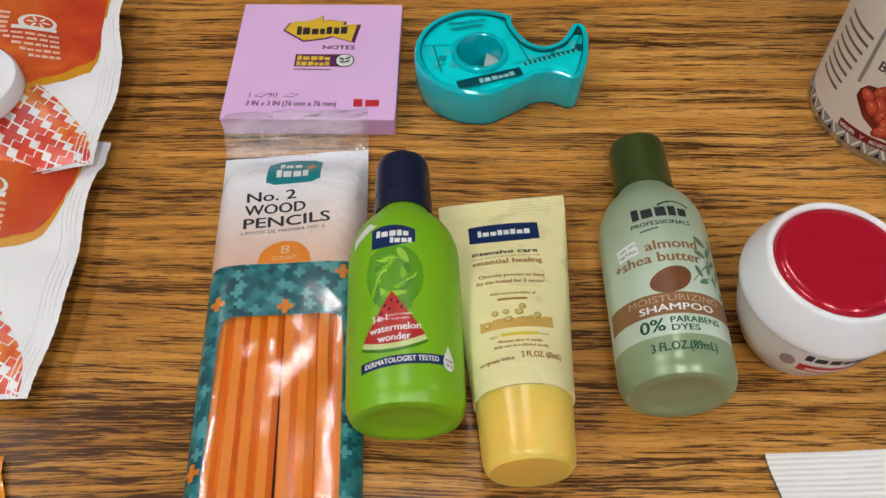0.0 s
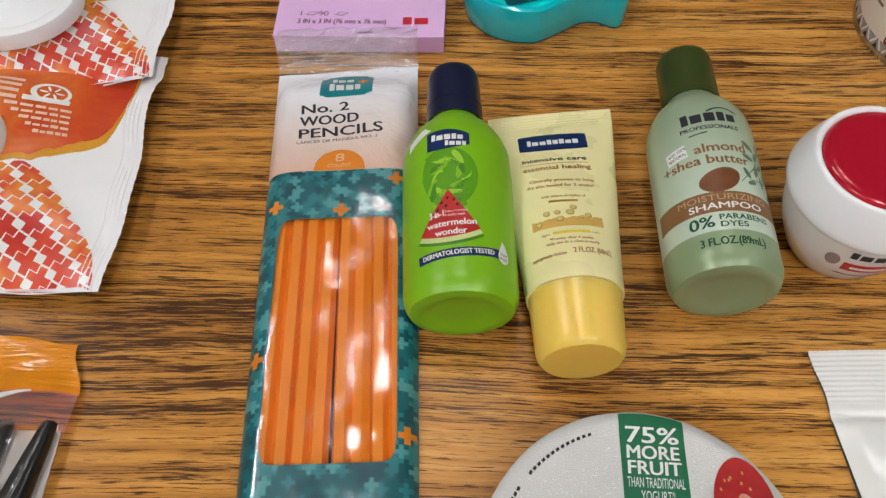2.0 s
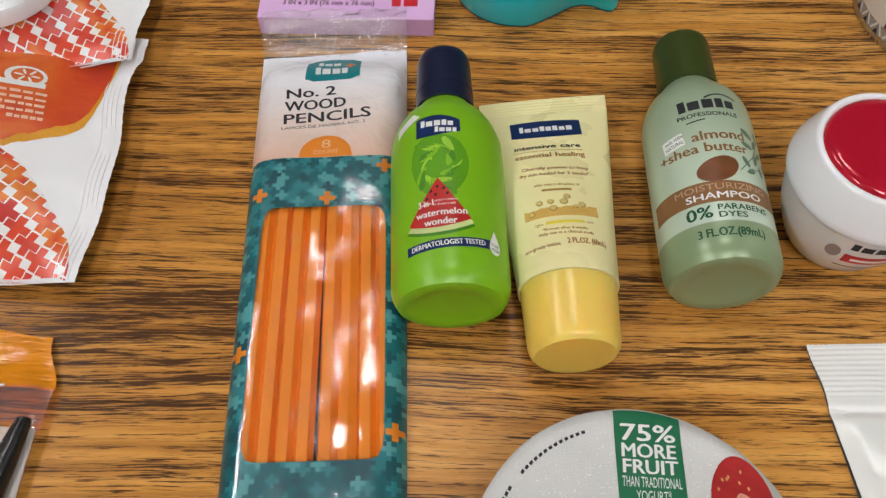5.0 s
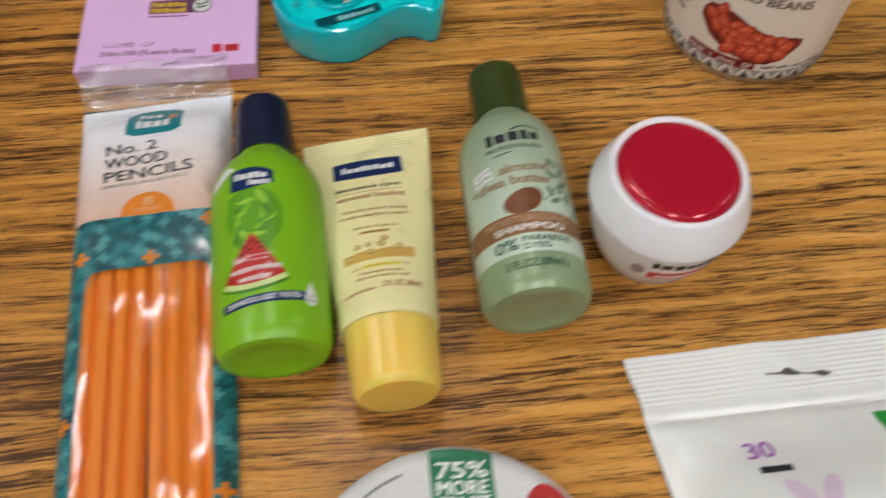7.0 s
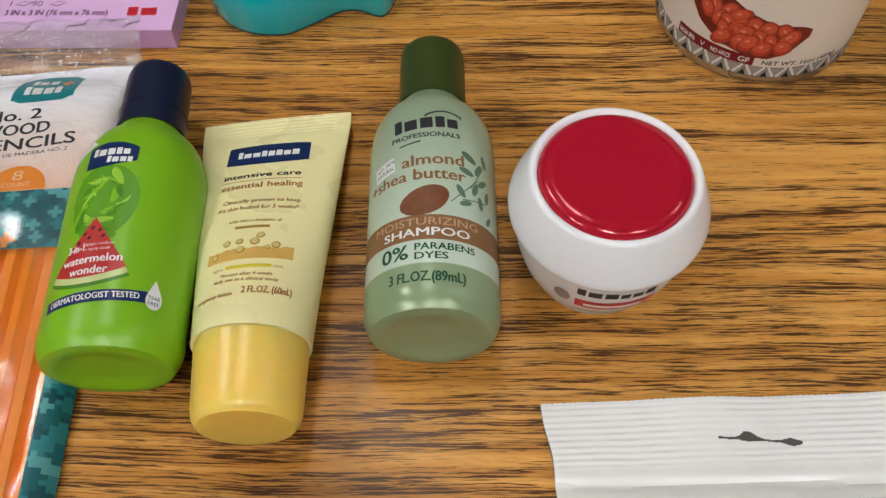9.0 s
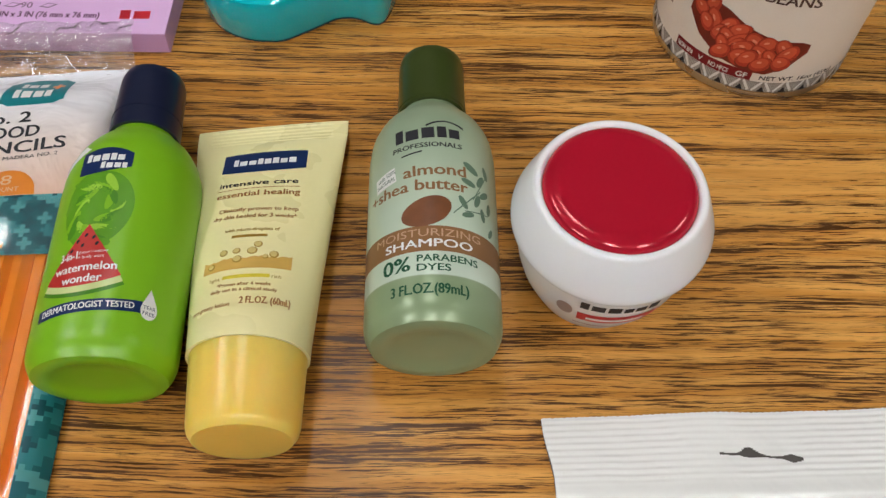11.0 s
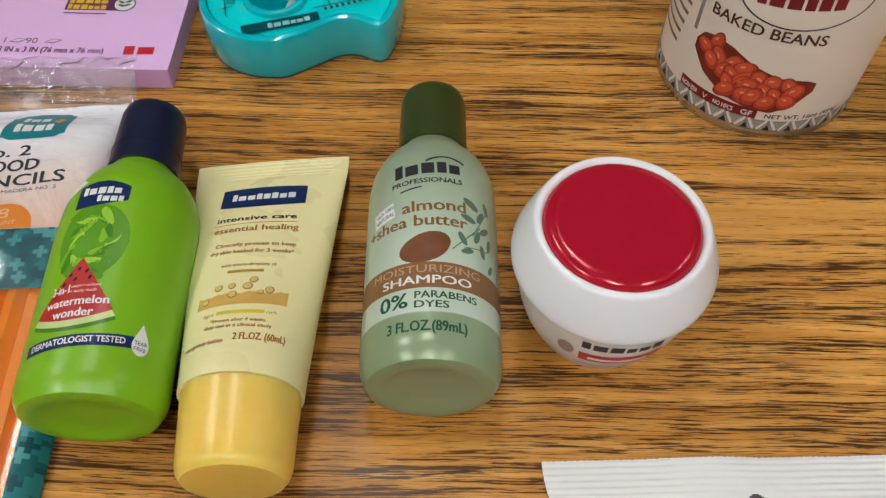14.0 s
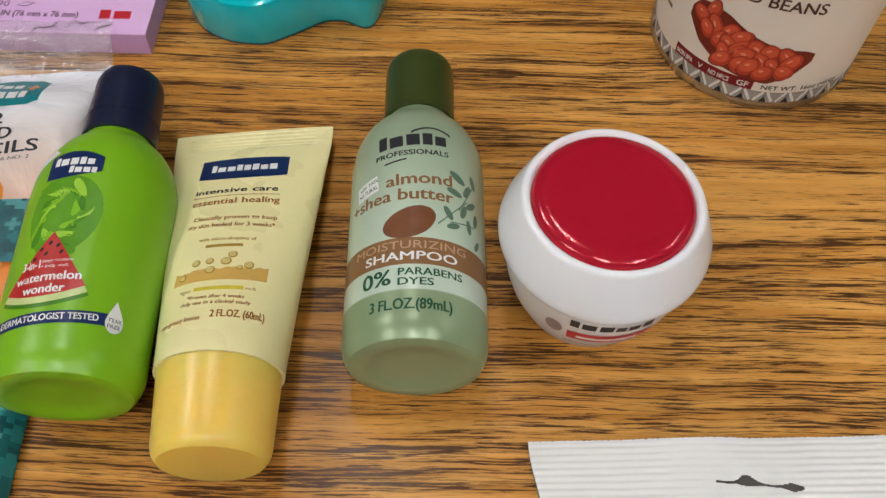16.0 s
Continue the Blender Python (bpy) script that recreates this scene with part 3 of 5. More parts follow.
for k in range(5):
    part("crimp_ridge", grid(lambda s, t, k=k: on_tube(0.12 + 0.25 * math.sin(math.pi * t))(-24 + 48 * s, 106.6 + k * 1.6 + 0.9 * t), 20, 4), BUTTER, tube)
CAPV = bottle_profile([(-2.2, 12.0, 12.0, 15.6), (-1.6, 13.9, 13.9, 15.6), (1.4, 15.1, 15.1, 15.6), (11, 15.6, 15.6, 15.9), (23.4, 16.3, 16.0, 16.2)])
part("cap", hull(CAPV, -2.2, 23.4, 0.8, 72, dish=False), AMBER, tube, "amber yellow flip cap")
ink_v = on_tube(0.16)
part("logo_badge", patch(-15.4, 13.4, lambda x: 89.4 + 0.02 * (x + 1) + 0.004 * (x + 1) ** 2, lambda x: 100.2 - 0.0 * x - 0.003 * (x + 1) ** 2, ink_v, 24, 6), NAVY_INK, tube, "navy printed badge with a white bar")
part("logo_bar", blocks(-11.6, 93.2, 9.8, 93.4, 3.6, on_tube(0.26), 8), WHITE_INK, tube)
words("intensive care", -14.8, 82.0, 11.2, 82.6, 2.3, ink_v, tube, INK, bold=0.008)
words("essential healing", -15.0, 76.6, 12.4, 77.2, 2.5, ink_v, tube, RUST_INK, bold=0.006)
part("rule", bar(-15.0, 80.3, 12.0, 80.9, 0.25, ink_v, 16), RUST_INK, tube)
words("Clinically proven to keep", -13.0, 69.6, 12.6, 69.8, 1.6, ink_v, tube, RUST_INK, bold=1)
words("dry skin healed for 3 weeks*", -14.4, 66.4, 12.2, 66.6, 1.6, ink_v, tube, RUST_INK, bold=1)
words("with micro-droplets of", -9.2, 60.4, 7.4, 60.6, 1.3, ink_v, tube, GOLD_INK, bold=1)
part("small_print_bar", bar(-6.6, 57.6, 4.0, 57.8, 1.1, ink_v), GOLD_INK, tube)
HONEY = plain("honey_ink", (0.74, 0.46, 0.11), 0.3, vary=0.3, bump=0, grain=160.0)
DROP = plain("pale_honey_ink", (0.80, 0.64, 0.24), 0.25, vary=0.15, bump=0)
part("printed_skin", patch(-14.6, 12.6, lambda x: 44.8 + 0.03 * x, lambda x: 49.2 + 0.05 * x + 0.3 * math.sin(x * 0.7) + 0.25 * math.sin(x * 2.1), ink_v, 24, 4), HONEY, tube, "printed golden skin layer")
for du, dv, dr in ((-8.2, 51.6, 1.3), (-4.2, 52.0, 1.2), (-3.6, 48.6, 1.4), (0.4, 51.8, 1.5), (1.8, 54.4, 1.3), (-11.6, 46.8, 1.2), (6.8, 50.4, 1.4), (4.4, 49.4, 0.9)):
    part("printed_droplet", disc(du, dv, dr, dr, on_tube(0.22), 0, 18), GOLD_INK, tube)
    part("printed_droplet", disc(du - 0.1, dv + 0.1, dr * 0.78, dr * 0.78, on_tube(0.28), 0, 16), DROP, tube)
words("light", -11.2, 40.8, -7.8, 40.9, 1.2, ink_v, tube, GOLD_INK)
words("rich", 7.0, 41.4, 9.8, 41.5, 1.2, ink_v, tube, GOLD_INK)
part("scale_bar", bar(-7.0, 41.0, 6.4, 41.4, 1.3, ink_v), plain("bright_yellow_ink", (0.8, 0.66, 0.06), 0.3, bump=0), tube)
words("*Proven after 4 weeks", -8.3, 38.2, 7.0, 38.4, 1.2, ink_v, tube, RUST_INK, bold=1)
words("daily use in a clinical study", -10.0, 36.2, 9.0, 36.4, 1.2, ink_v, tube, RUST_INK, bold=1)
words("non-greasy lotion", -16.4, 30.6, -3.4, 31.0, 1.5, ink_v, tube, RUST_INK, bold=1)
words("2 FL.OZ. (60mL)", -0.8, 31.6, 13.6, 32.0, 2.4, ink_v, tube, RUST_INK, bold=1)

# ---- cream jar, upright ----
WHITE_GLOSS = plain("white_gloss_plastic", (0.90, 0.90, 0.93), 0.22, vary=0.02, bump=0.02, sss=0.1)
MILK = plain("milky_plastic", (0.88, 0.87, 0.87), 0.25, vary=0.04, bump=0.02, sss=0.2)
CRIMSON = plain("crimson_metallic_plastic", (0.50, 0.010, 0.030), 0.16, metal=0.12, vary=0.06, bump=0.04, coat=0.0)
jar = thing("cream_jar", at(124.5, 151.3, 0, 4), "round white cream jar with a crimson disc in its lid", "jar")
JAR = [(10.0, 0.9), (13.4, 0.3), (14.8, 0.0), (16.0, 0.8), (18.6, 4.4), (20.8, 9.4), (23.1, 15.0), (24.7, 21.0), (26.0, 28.0), (27.0, 35.2)]
part("body", turned(JAR, 96), MILK, jar, "milky white jar base")
lid = part("lid", turned([(26.8, 35.8), (26.9, 35.0), (27.2, 34.7), (27.8, 35.0), (28.25, 36.0), (28.4, 37.4), (28.1, 39.2), (26.7, 43.0), (25.2, 46.8), (23.8, 50.1), (23.3, 50.9), (22.7, 51.25), (21.9, 51.2), (21.4, 50.8), (21.0, 49.6), (20.8, 48.6)], 96), WHITE_GLOSS, jar, "glossy white screw lid")
part("lid_disc", turned([(21.05, 48.9), (21.0, 50.0), (20.6, 51.0), (19.6, 51.8), (18.2, 52.3), (16.6, 52.4), (15.6, 52.2), (14.8, 52.15), (9.0, 52.3), (1.2, 52.38), (0.5, 52.39)], 96), CRIMSON, lid, "crimson metallic lid disc with a raised edge")


def on_jar(lift):
    rs, zs = [p[0] for p in JAR[2:]], [p[1] for p in JAR[2:]]

    def on(deg, z):
        r, a = float(np.interp(z, zs, rs)) + lift, radians(deg)
        return (r * math.cos(a), r * math.sin(a), z)
    return on


part("label_band", patch(-116, -62, lambda x: 18.2, lambda x: 24.2, on_jar(0.15), 40, 3), RED_INK, jar, "red printed band")
part("logo_bar", blocks(-116, 28.0, -66, 28.0, 4.2, on_jar(0.18), 6), INK, jar)
part("small_print_bar", patch(-110, -72, lambda x: 20.2, lambda x: 22.0, on_jar(0.25), 30, 2), WHITE_INK, jar)
part("label_mark", disc(-125, 23.6, 5.6, 4.0, on_jar(0.18)), plain("grey_brown_ink", (0.34, 0.26, 0.25), 0.4, bump=0), jar)
part("small_print_bar", patch(-118, -74, lambda x: 13.6, lambda x: 14.6, on_jar(0.15), 24, 2), MAROON_INK, jar)

# ---- tin can, upright ----
TIN = plain("tin_plate", (0.62, 0.62, 0.62), 0.28, metal=1.0, vary=0.08, bump=0.08)
MANILA = plain("beige_label_paper", (0.86, 0.81, 0.735), 0.42, vary=0.05, bump=0.05, grain=1400.0)
GREY_BAND = plain("grey_label_ink", (0.30, 0.28, 0.25), 0.4, vary=0.15, bump=0, grain=1500.0)
PALE_HATCH = plain("pale_hatch_ink", (0.55, 0.53, 0.5), 0.4, vary=0.05, bump=0)
can = thing("food_can", at(197.4, 268.2), "tin can with a beige paper label showing red beans", "can")
R = 37.0
part("body", turned([(20, 3.0), (33, 3.0), (34.5, 0.6), (36.0, 0.0), (37.3, 0.5), (37.5, 1.6), (37.0, 2.6), (36.9, 3.2), (36.9, 108.6), (37.0, 109.4), (37.5, 110.4), (37.3, 111.6), (36.0, 112.0), (34.6, 111.2), (33.6, 108.6), (20, 108.6)], 96), TIN, can, "tin can with rolled rims")
label = part("label", turned([(37.02, 3.4), (37.2, 3.5), (37.2, 107.9), (37.02, 108.0)], 96, cap0=False, cap1=False), MANILA, can, "beige paper label")


def on_can(lift):
    def on(deg, z):
        a, r = radians(deg), 37.2 + lift
        return (r * math.cos(a), r * math.sin(a), z)
    return on


ic, ic2, ic3 = on_can(0.12), on_can(0.22), on_can(0.34)
part("label_band", patch(-180, 180, lambda x: 3.6, lambda x: 8.6, ic, 140, 2), GREY_BAND, label, "grey patterned band")
for k in range(360):
    if k % 12 > 1:
        part("band_hatch", bar(-180 + k, 4.0, -180 + k, 8.2, 0.42, ic2, 1), PALE_HATCH, label)
for k in range(30):
    d0 = -180 + 12 * k
    tri = lambda w, h, z: ([ic3(d0 - w, z), ic3(d0 + w, z), ic3(d0 + w * 0.12, z + h), ic3(d0 - w * 0.12, z + h)], [(0, 1, 2, 3)])
    part("band_chevron", merge(bar(d0 - 4.6, 3.9, d0 - 0.4, 8.4, 1.3, ic3, 3), bar(d0 + 0.4, 8.4, d0 + 4.6, 3.9, 1.3, ic3, 3)), WHITE_INK, label)
    part("band_chevron", tri(2.2, 2.4, 4.0), INK, label)
part("claims_strip", patch(-152, -104, lambda x: 8.7, lambda x: 13.2, ic, 30, 2), MAROON_INK, label, "maroon printed strip")
words("NON BPA", -150.5, 9.8, -139, 9.8, 2.0, ic3, label, WHITE_INK, bold=1)
words("V", -135.5, 9.8, -132.5, 9.8, 2.2, ic3, label, WHITE_INK)
words("NO HFCS", -128.5, 9.8, -117, 9.8, 2.0, ic3, label, WHITE_INK, bold=1)
words("GF", -112.5, 9.8, -106.5, 9.8, 2.3, ic3, label, WHITE_INK, bold=1)
words("NET WT. 16oz (454g)", -99.5, 9.9, -56, 9.9, 1.9, ic3, label, INK, bold=1)
words("BAKED BEANS", -146, 43.5, -85.5, 43.5, 4.2, ic2, label, plain("dark_brown_ink", (0.07, 0.03, 0.02), 0.4, bump=0), bold=0.01)
BEAN = [plain("bean_ink_" + w, c, 0.3, vary=0.25, bump=0, grain=250.0) for w, c in (("light", (0.72, 0.11, 0.055)), ("mid", (0.54, 0.05, 0.032)), ("deep", (0.20, 0.018, 0.015)))]
bean_lo = lambda x: float(np.interp(x, [-150, -140, -125, -110, -98, -88, -79], [27, 20, 15, 12.8, 12.4, 16, 24]))
bean_hi = lambda x: float(np.interp(x, [-150, -146, -138, -128, -115, -100, -85, -79], [31, 35, 36.4, 35.5, 31.5, 28.5, 28, 26.5]))
part("bean_backing", patch(-150, -80, bean_lo, bean_hi, ic, 40, 12), BEAN[2], label, "printed heap of glossy red beans")
rb_ = random.Random(5)
SHINE = plain("bean_shine_ink", (0.80, 0.29, 0.20), 0.3, bump=0)
beans = []
for row in range(6):
    for k in range(9):
        bx = -146 + 7.6 * k + (3.8 if row % 2 else 0.0) + rb_.uniform(-2.2, 2.2)
        bz = 33.4 - 4.0 * row + rb_.uniform(-1.2, 1.2)
        if bean_lo(bx) + 3.0 < bz < bean_hi(bx) - 1.6 and bx < -84:
            beans.append((bx, bz))
for k, (bx, bz) in enumerate(beans):
    sz, rt, lift = rb_.uniform(1.0, 1.3), rb_.uniform(-60, 40), 0.16 + 0.012 * k
    part("bean_outline", disc(bx, bz - 0.25, 5.1 * sz, 3.35 * sz, on_can(lift), rt, 20, 0.10, k), BEAN[2], label)
    bean = part("printed_bean", disc(bx, bz, 4.8 * sz, 3.1 * sz, on_can(lift + 0.003), rt, 20, 0.06, k), BEAN[1], label)
    part("printed_bean", disc(bx - 0.4, bz + 0.45, 3.7 * sz, 2.2 * sz, on_can(lift + 0.006), rt, 18, 0.06, k), BEAN[0], label)
    part("bean_shine", disc(bx - 1.0, bz + 0.9, 1.2 * sz, 0.45 * sz, on_can(lift + 0.009), rt, 12), SHINE, label)
part("logo_oval", disc(-103, 60, 33, 11.5, ic, 4, 48), INK, label)
part("logo_oval", disc(-103, 60, 31.8, 10.9, on_can(0.17), 4, 48), MANILA, label)
part("logo_bar", blocks(-126, 55.0, -84, 58.0, 7.0, ic2, 6), MAROON_INK, label, "maroon logo bar")
part("logo_bar", blocks(-122, 64.0, -92, 66.0, 5.0, ic2, 3), MAROON_INK, label)
part("printed_spoon", patch(-154.5, -152, lambda x: 33, lambda x: 75, ic2, 3, 20), plain("grey_spoon_ink", (0.34, 0.32, 0.3), 0.3, vary=0.2, bump=0), label)
for k in range(8):
    part("small_print_bar", bar(-190 + 0.5 * k, 21 + 4.4 * k, -165 + 1.0 * k, 21 + 4.4 * k, 1.4, ic2), plain("brown_small_print", (0.2, 0.14, 0.1), 0.4, bump=0) if k == 0 else bpy.data.materials["brown_small_print"], label)

# ---- pad of sticky notes ----
ORCHID = plain("orchid_paper", (0.82, 0.52, 0.84), 0.55, vary=0.03, bump=0.06, grain=1500.0)


def edge_paper():
    m, t, b = tree("stacked_paper_edge")
    w = noise_of(t, coords(t, (30, 30, 9000)), 1.0, 2.0)
    t.links.new(mixed(t, w, (0.60, 0.34, 0.64), (0.78, 0.48, 0.80)), b.inputs["Base Color"])
    b.inputs["Roughness"].default_value = 0.6
    bumped(t, b, w, 0.4, 0.0002)
    return m


pad = thing("sticky_note_pad", at(-64.5, 288.5), "square pad of orchid pink sticky notes in clear wrap", "note pad")
part("sheets", box(-38, 38, -38, 38, 0, 9.2, 0.25), edge_paper(), pad, "stack of pink sheets", smooth=False)
part("cover_sheet", box(-38.1, 38.1, -38.1, 38.1, 9.22, 9.5, 0.1), ORCHID, pad, "printed pink cover sheet", smooth=False)
flat = lambda z: (lambda u, v: (u, v, z))
top1, top2, top3 = flat(9.56), flat(9.64), flat(9.72)
YELLOW_INK = plain("yellow_ink", (0.80, 0.52, 0.03), 0.4, vary=0.08, bump=0)
PLUM_INK = plain("plum_ink", (0.12, 0.02, 0.10), 0.4, bump=0)


def star_patch(cx, cy, sx, sy, grow, z):
    pts = [(-1.0, -0.05), (-0.86, 0.45), (-0.25, 0.62), (0.0, 0.92), (0.02, 0.48), (0.1, 0.66), (0.62, 0.52), (0.6, 0.30), (1.0, 0.36), (0.88, -0.78), (0.30, -0.44), (0.16, -0.56), (-0.45, -0.74), (-0.52, -0.62)]
    vs = [(cx, cy, z)] + [(cx + sx * grow * x, cy + sy * grow * y, z) for x, y in pts]
    return vs, [(0, 1 + k, 1 + (k + 1) % len(pts)) for k in range(len(pts))]


part("logo_shape", star_patch(0.8, 19.6, 17.4, 10.8, 1.06, 9.56), PLUM_INK, pad, smooth=False)
part("logo_shape", star_patch(0.4, 20.0, 17.4, 10.8, 0.98, 9.64), YELLOW_INK, pad, "yellow printed burst shape", smooth=False)
part("logo_bar", blocks(-11.0, 16.0, 13.4, 17.0, 5.8, top3, 7), INK, pad, smooth=False)
words("NOTES", 2.6, 6.3, 17.4, 6.3, 2.6, top2, pad, PLUM_INK, bold=0.008)
part("logo_badge", bar(-9.6, -5.2, 13.0, -5.2, 8.2, top1), PLUM_INK, pad, "plum printed badge", smooth=False)
part("logo_bar", blocks(-8.8, -1.0, 6.8, -1.0, 3.0, top2, 5), YELLOW_INK, pad, smooth=False)
part("logo_bar", blocks(-8.8, -4.6, 6.8, -4.6, 3.0, top2, 6), YELLOW_INK, pad, smooth=False)
part("leaf_mark", disc(13.4, -1.2, 4.4, 4.4, top2, 0, 30), INK, pad, smooth=False)
part("leaf_mark", disc(13.4, -1.2, 3.9, 3.9, top3, 0, 30), PAPER_WHITE, pad, smooth=False)
for q in ((12.0, -0.2, 150), (14.8, 0.3, 30), (12.4, -2.2, 160), (14.6, -1.8, 25)):
    part("leaf_mark", disc(q[0], q[1], 1.5, 0.6, flat(9.8), q[2], 12), GREEN_INK, pad, smooth=False)
part("small_print_bar", bar(-9.4, -7.3, 7.6, -7.5, 0.7, top1), PLUM_INK, pad, smooth=False)
words("1     90", -27.2, -25.0, -14.6, -25.0, 3.0, top1, pad, PLUM_INK)
for q in (-22.0, -8.6):
    part("sheet_mark", disc(q, -23.6, 3.4, 1.4, top1, 12, 4), PLUM_INK, pad, smooth=False)
    part("sheet_mark", disc(q, -23.6, 2.7, 1.0, top2, 12, 4), ORCHID, pad, smooth=False)
words("3 IN x 3 IN (76 mm x 76 mm)", -28.0, -30.0, 11.8, -30.0, 2.9, top1, pad, PLUM_INK, bold=1)
part("logo_bar", blocks(19.0, -30.4, 31.6, -30.0, 4.8, top1, 2), RED_INK, pad, "red printed logo block", smooth=False)
WRAP = clear_film("clear_wrap", gloss=0.10, wrinkle=0.35, scale=35.0)
part("clear_wrap", merge(grid(lambda s, t: (-38.6 + 77.2 * s, -38.6 + 77.2 * t, 10.0 + 0.25 * rip(s * 77, t * 77, 0.06)), 30, 30), grid(lambda s, t: (38.75 + 0.3 * rip(s * 77, t * 9, 0.1), -38.6 + 77.2 * s, 0.1 + 9.9 * t), 24, 4), grid(lambda s, t: (-38.6 + 77.2 * s, -38.75 - 0.3 * rip(s * 77, t * 9, 0.1, 2), 0.1 + 9.9 * t), 24, 4)), WRAP, pad, "thin clear wrapper")

# ---- teal tape dispenser ----
def aqua(clear=0.14):
    m, t, b = tree("clear_teal_plastic")
    b.inputs["Base Color"].default_value = (0.0, 0.60, 0.67, 1)
    n = noise_of(t, coords(t), 30.0)
    t.links.new(maths(t, "ADD", 0.10, maths(t, "MULTIPLY", n, 0.08)), b.inputs["Roughness"])
    b.inputs["Coat Weight"].default_value = 1.0
    b.inputs["Coat Roughness"].default_value = 0.04
    bumped(t, b, n, 0.05, 0.001)
    tr, mx = t.nodes.new("ShaderNodeBsdfTransparent"), t.nodes.new("ShaderNodeMixShader")
    tr.inputs[0].default_value = (0.14, 0.92, 0.95, 1)
    mx.inputs[0].default_value = clear
    t.links.new(b.outputs[0], mx.inputs[1])
    t.links.new(tr.outputs[0], mx.inputs[2])
    t.links.new(mx.outputs[0], t.nodes["Material Output"].inputs[0])
    return m


AQUA = aqua()
tape = thing("tape_dispenser", at(9.5, 284.5), "clear teal plastic tape dispenser lying flat", "tape dispenser")


def smooth_loop(pts):
    """A closed Catmull-Rom loop through points, evenly sampled."""
    p, out, m = [Vector(q) for q in pts], [], len(pts)
    per = 12
    for k in range(m):
        a, b, c, d = p[k - 1], p[k], p[(k + 1) % m], p[(k + 2) % m]
        for q in range(per):
            s = q / per
            out.append(0.5 * ((2 * b) + (c - a) * s + (2 * a - 5 * b + 4 * c - d) * s * s + (3 * b - a - 3 * c + d) * s ** 3))
    return out


OUT = [(28.5 * math.cos(radians(a)), 28.5 * math.sin(radians(a))) for a in range(60, 296, 15)]
OUT += [(19.0, -20.2), (26.0, -15.6), (33.0, -15.0), (40.0, -18.0), (44.0, -17.4), (47.0, -12.0), (49.6, -2.0), (50.6, 8.0), (49.8, 16.0), (47.4, 19.0), (43.6, 18.4), (41.4, 14.0), (37.4, 7.4), (30.5, 3.8), (24.0, 6.0), (19.0, 12.5), (16.4, 19.0), (15.8, 24.0)]
LOOP = smooth_loop(OUT)


def slab(loop, z0, z1, c, inset=0.0):
    nrm = []
    for k in range(len(loop)):
        tg = (loop[(k + 1) % len(loop)] - loop[k - 1]).normalized()
        nrm.append(Vector((tg.y, -tg.x)))
    ring = lambda e, z: [(p.x - q.x * e, p.y - q.y * e, z) for p, q in zip(loop, nrm)]
    return [ring(c + inset, z0), ring(0.3 * c + inset, z0 + 0.3 * c), ring(inset, z0 + c), ring(inset, z1 - c), ring(0.3 * c + inset, z1 - 0.3 * c), ring(c + inset, z1)]


def wall_shell():
    """Side wall, base and rounded rim, turned in to a sunken ledge."""
    outer = slab(LOOP, 0.4, 19.4, 2.2)
    lip = slab(LOOP, 18.6, 19.5, 0.1, 2.9)
    return loft([*outer, [(x, y, 19.35) for x, y, _ in lip[2]], [(x, y, 18.3) for x, y, _ in lip[2]]], True, False)


def holed(outer, hole, z):
    """A flat plate inside one loop with a round opening."""
    bm = bmesh.new()
    edges = []
    for loop in (outer, hole):
        vs = [bm.verts.new((p[0], p[1], z)) for p in loop]
        edges += [bm.edges.new((vs[k - 1], vs[k])) for k in range(len(vs))]
    bmesh.ops.triangle_fill(bm, use_beauty=True, use_dissolve=False, edges=edges)
    bm.verts.index_update()
    data = [tuple(v.co) for v in bm.verts], [tuple(v.index for v in f.verts) for f in bm.faces]
    bm.free()
    return data


def round_hole(r, n=64):
    return [(1.0 + r * math.cos(2 * math.pi * k / n), -1.0 + r * math.sin(2 * math.pi * k / n)) for k in range(n)]


def rim_line(inset, z, w):
    """A thin line that follows the outline."""
    a, b = slab(LOOP, z, z + 1, 0.1, inset)[2], slab(LOOP, z, z + 1, 0.1, inset + w)[2]
    return loft([[(x, y, z) for x, y, _ in a], [(x, y, z + 0.04) for x, y, _ in b]], False, False)


DEEP_AQUA = plain("deep_teal_plastic", (0.004, 0.085, 0.11), 0.2, vary=0.1, bump=0.03)
MID_AQUA = plain("mid_teal_print", (0.006, 0.34, 0.37), 0.3, vary=0.1, bump=0)
PALE_AQUA = plain("pale_teal_print", (0.10, 0.72, 0.74), 0.3, vary=0.1, bump=0)
TAPE_ROLL = plain("tape_roll", (0.0, 0.84, 0.86), 0.25, vary=0.06, bump=0.05)
part("shell", wall_shell(), AQUA, tape, "clear teal side wall and rounded rim")
part("edge", rim_line(2.95, 18.62, 0.5), DEEP_AQUA, tape, "dark line inside the rim")
foot_line = slab(LOOP, 0.3, 1.4, 0.1, 0.55)
part("edge", loft([foot_line[2], foot_line[3]], False, False), DEEP_AQUA, tape)
inner = slab(LOOP, 1, 2, 0.1, 3.0)[2]
part("liner", holed(inner, round_hole(12.6), 17.0), TAPE_ROLL, tape, "teal printed liner under the face")
part("tape_roll", turned([(12.6, 2.5), (20.4, 2.5), (20.4, 17.4), (12.6, 17.4), (12.6, 2.5)], 72, cap0=False, cap1=False), TAPE_ROLL, tape, "roll of tape seen through the teal plastic")
part("hub", moved(turned([(10.2, 1.6), (12.6, 1.6), (12.6, 18.9), (12.2, 19.6), (11.2, 19.9), (10.4, 19.6), (10.2, 18.6), (10.2, 1.6)], 72, cap0=False, cap1=False), 1.0, -1.0), AQUA, tape, "teal ring round the hub opening")
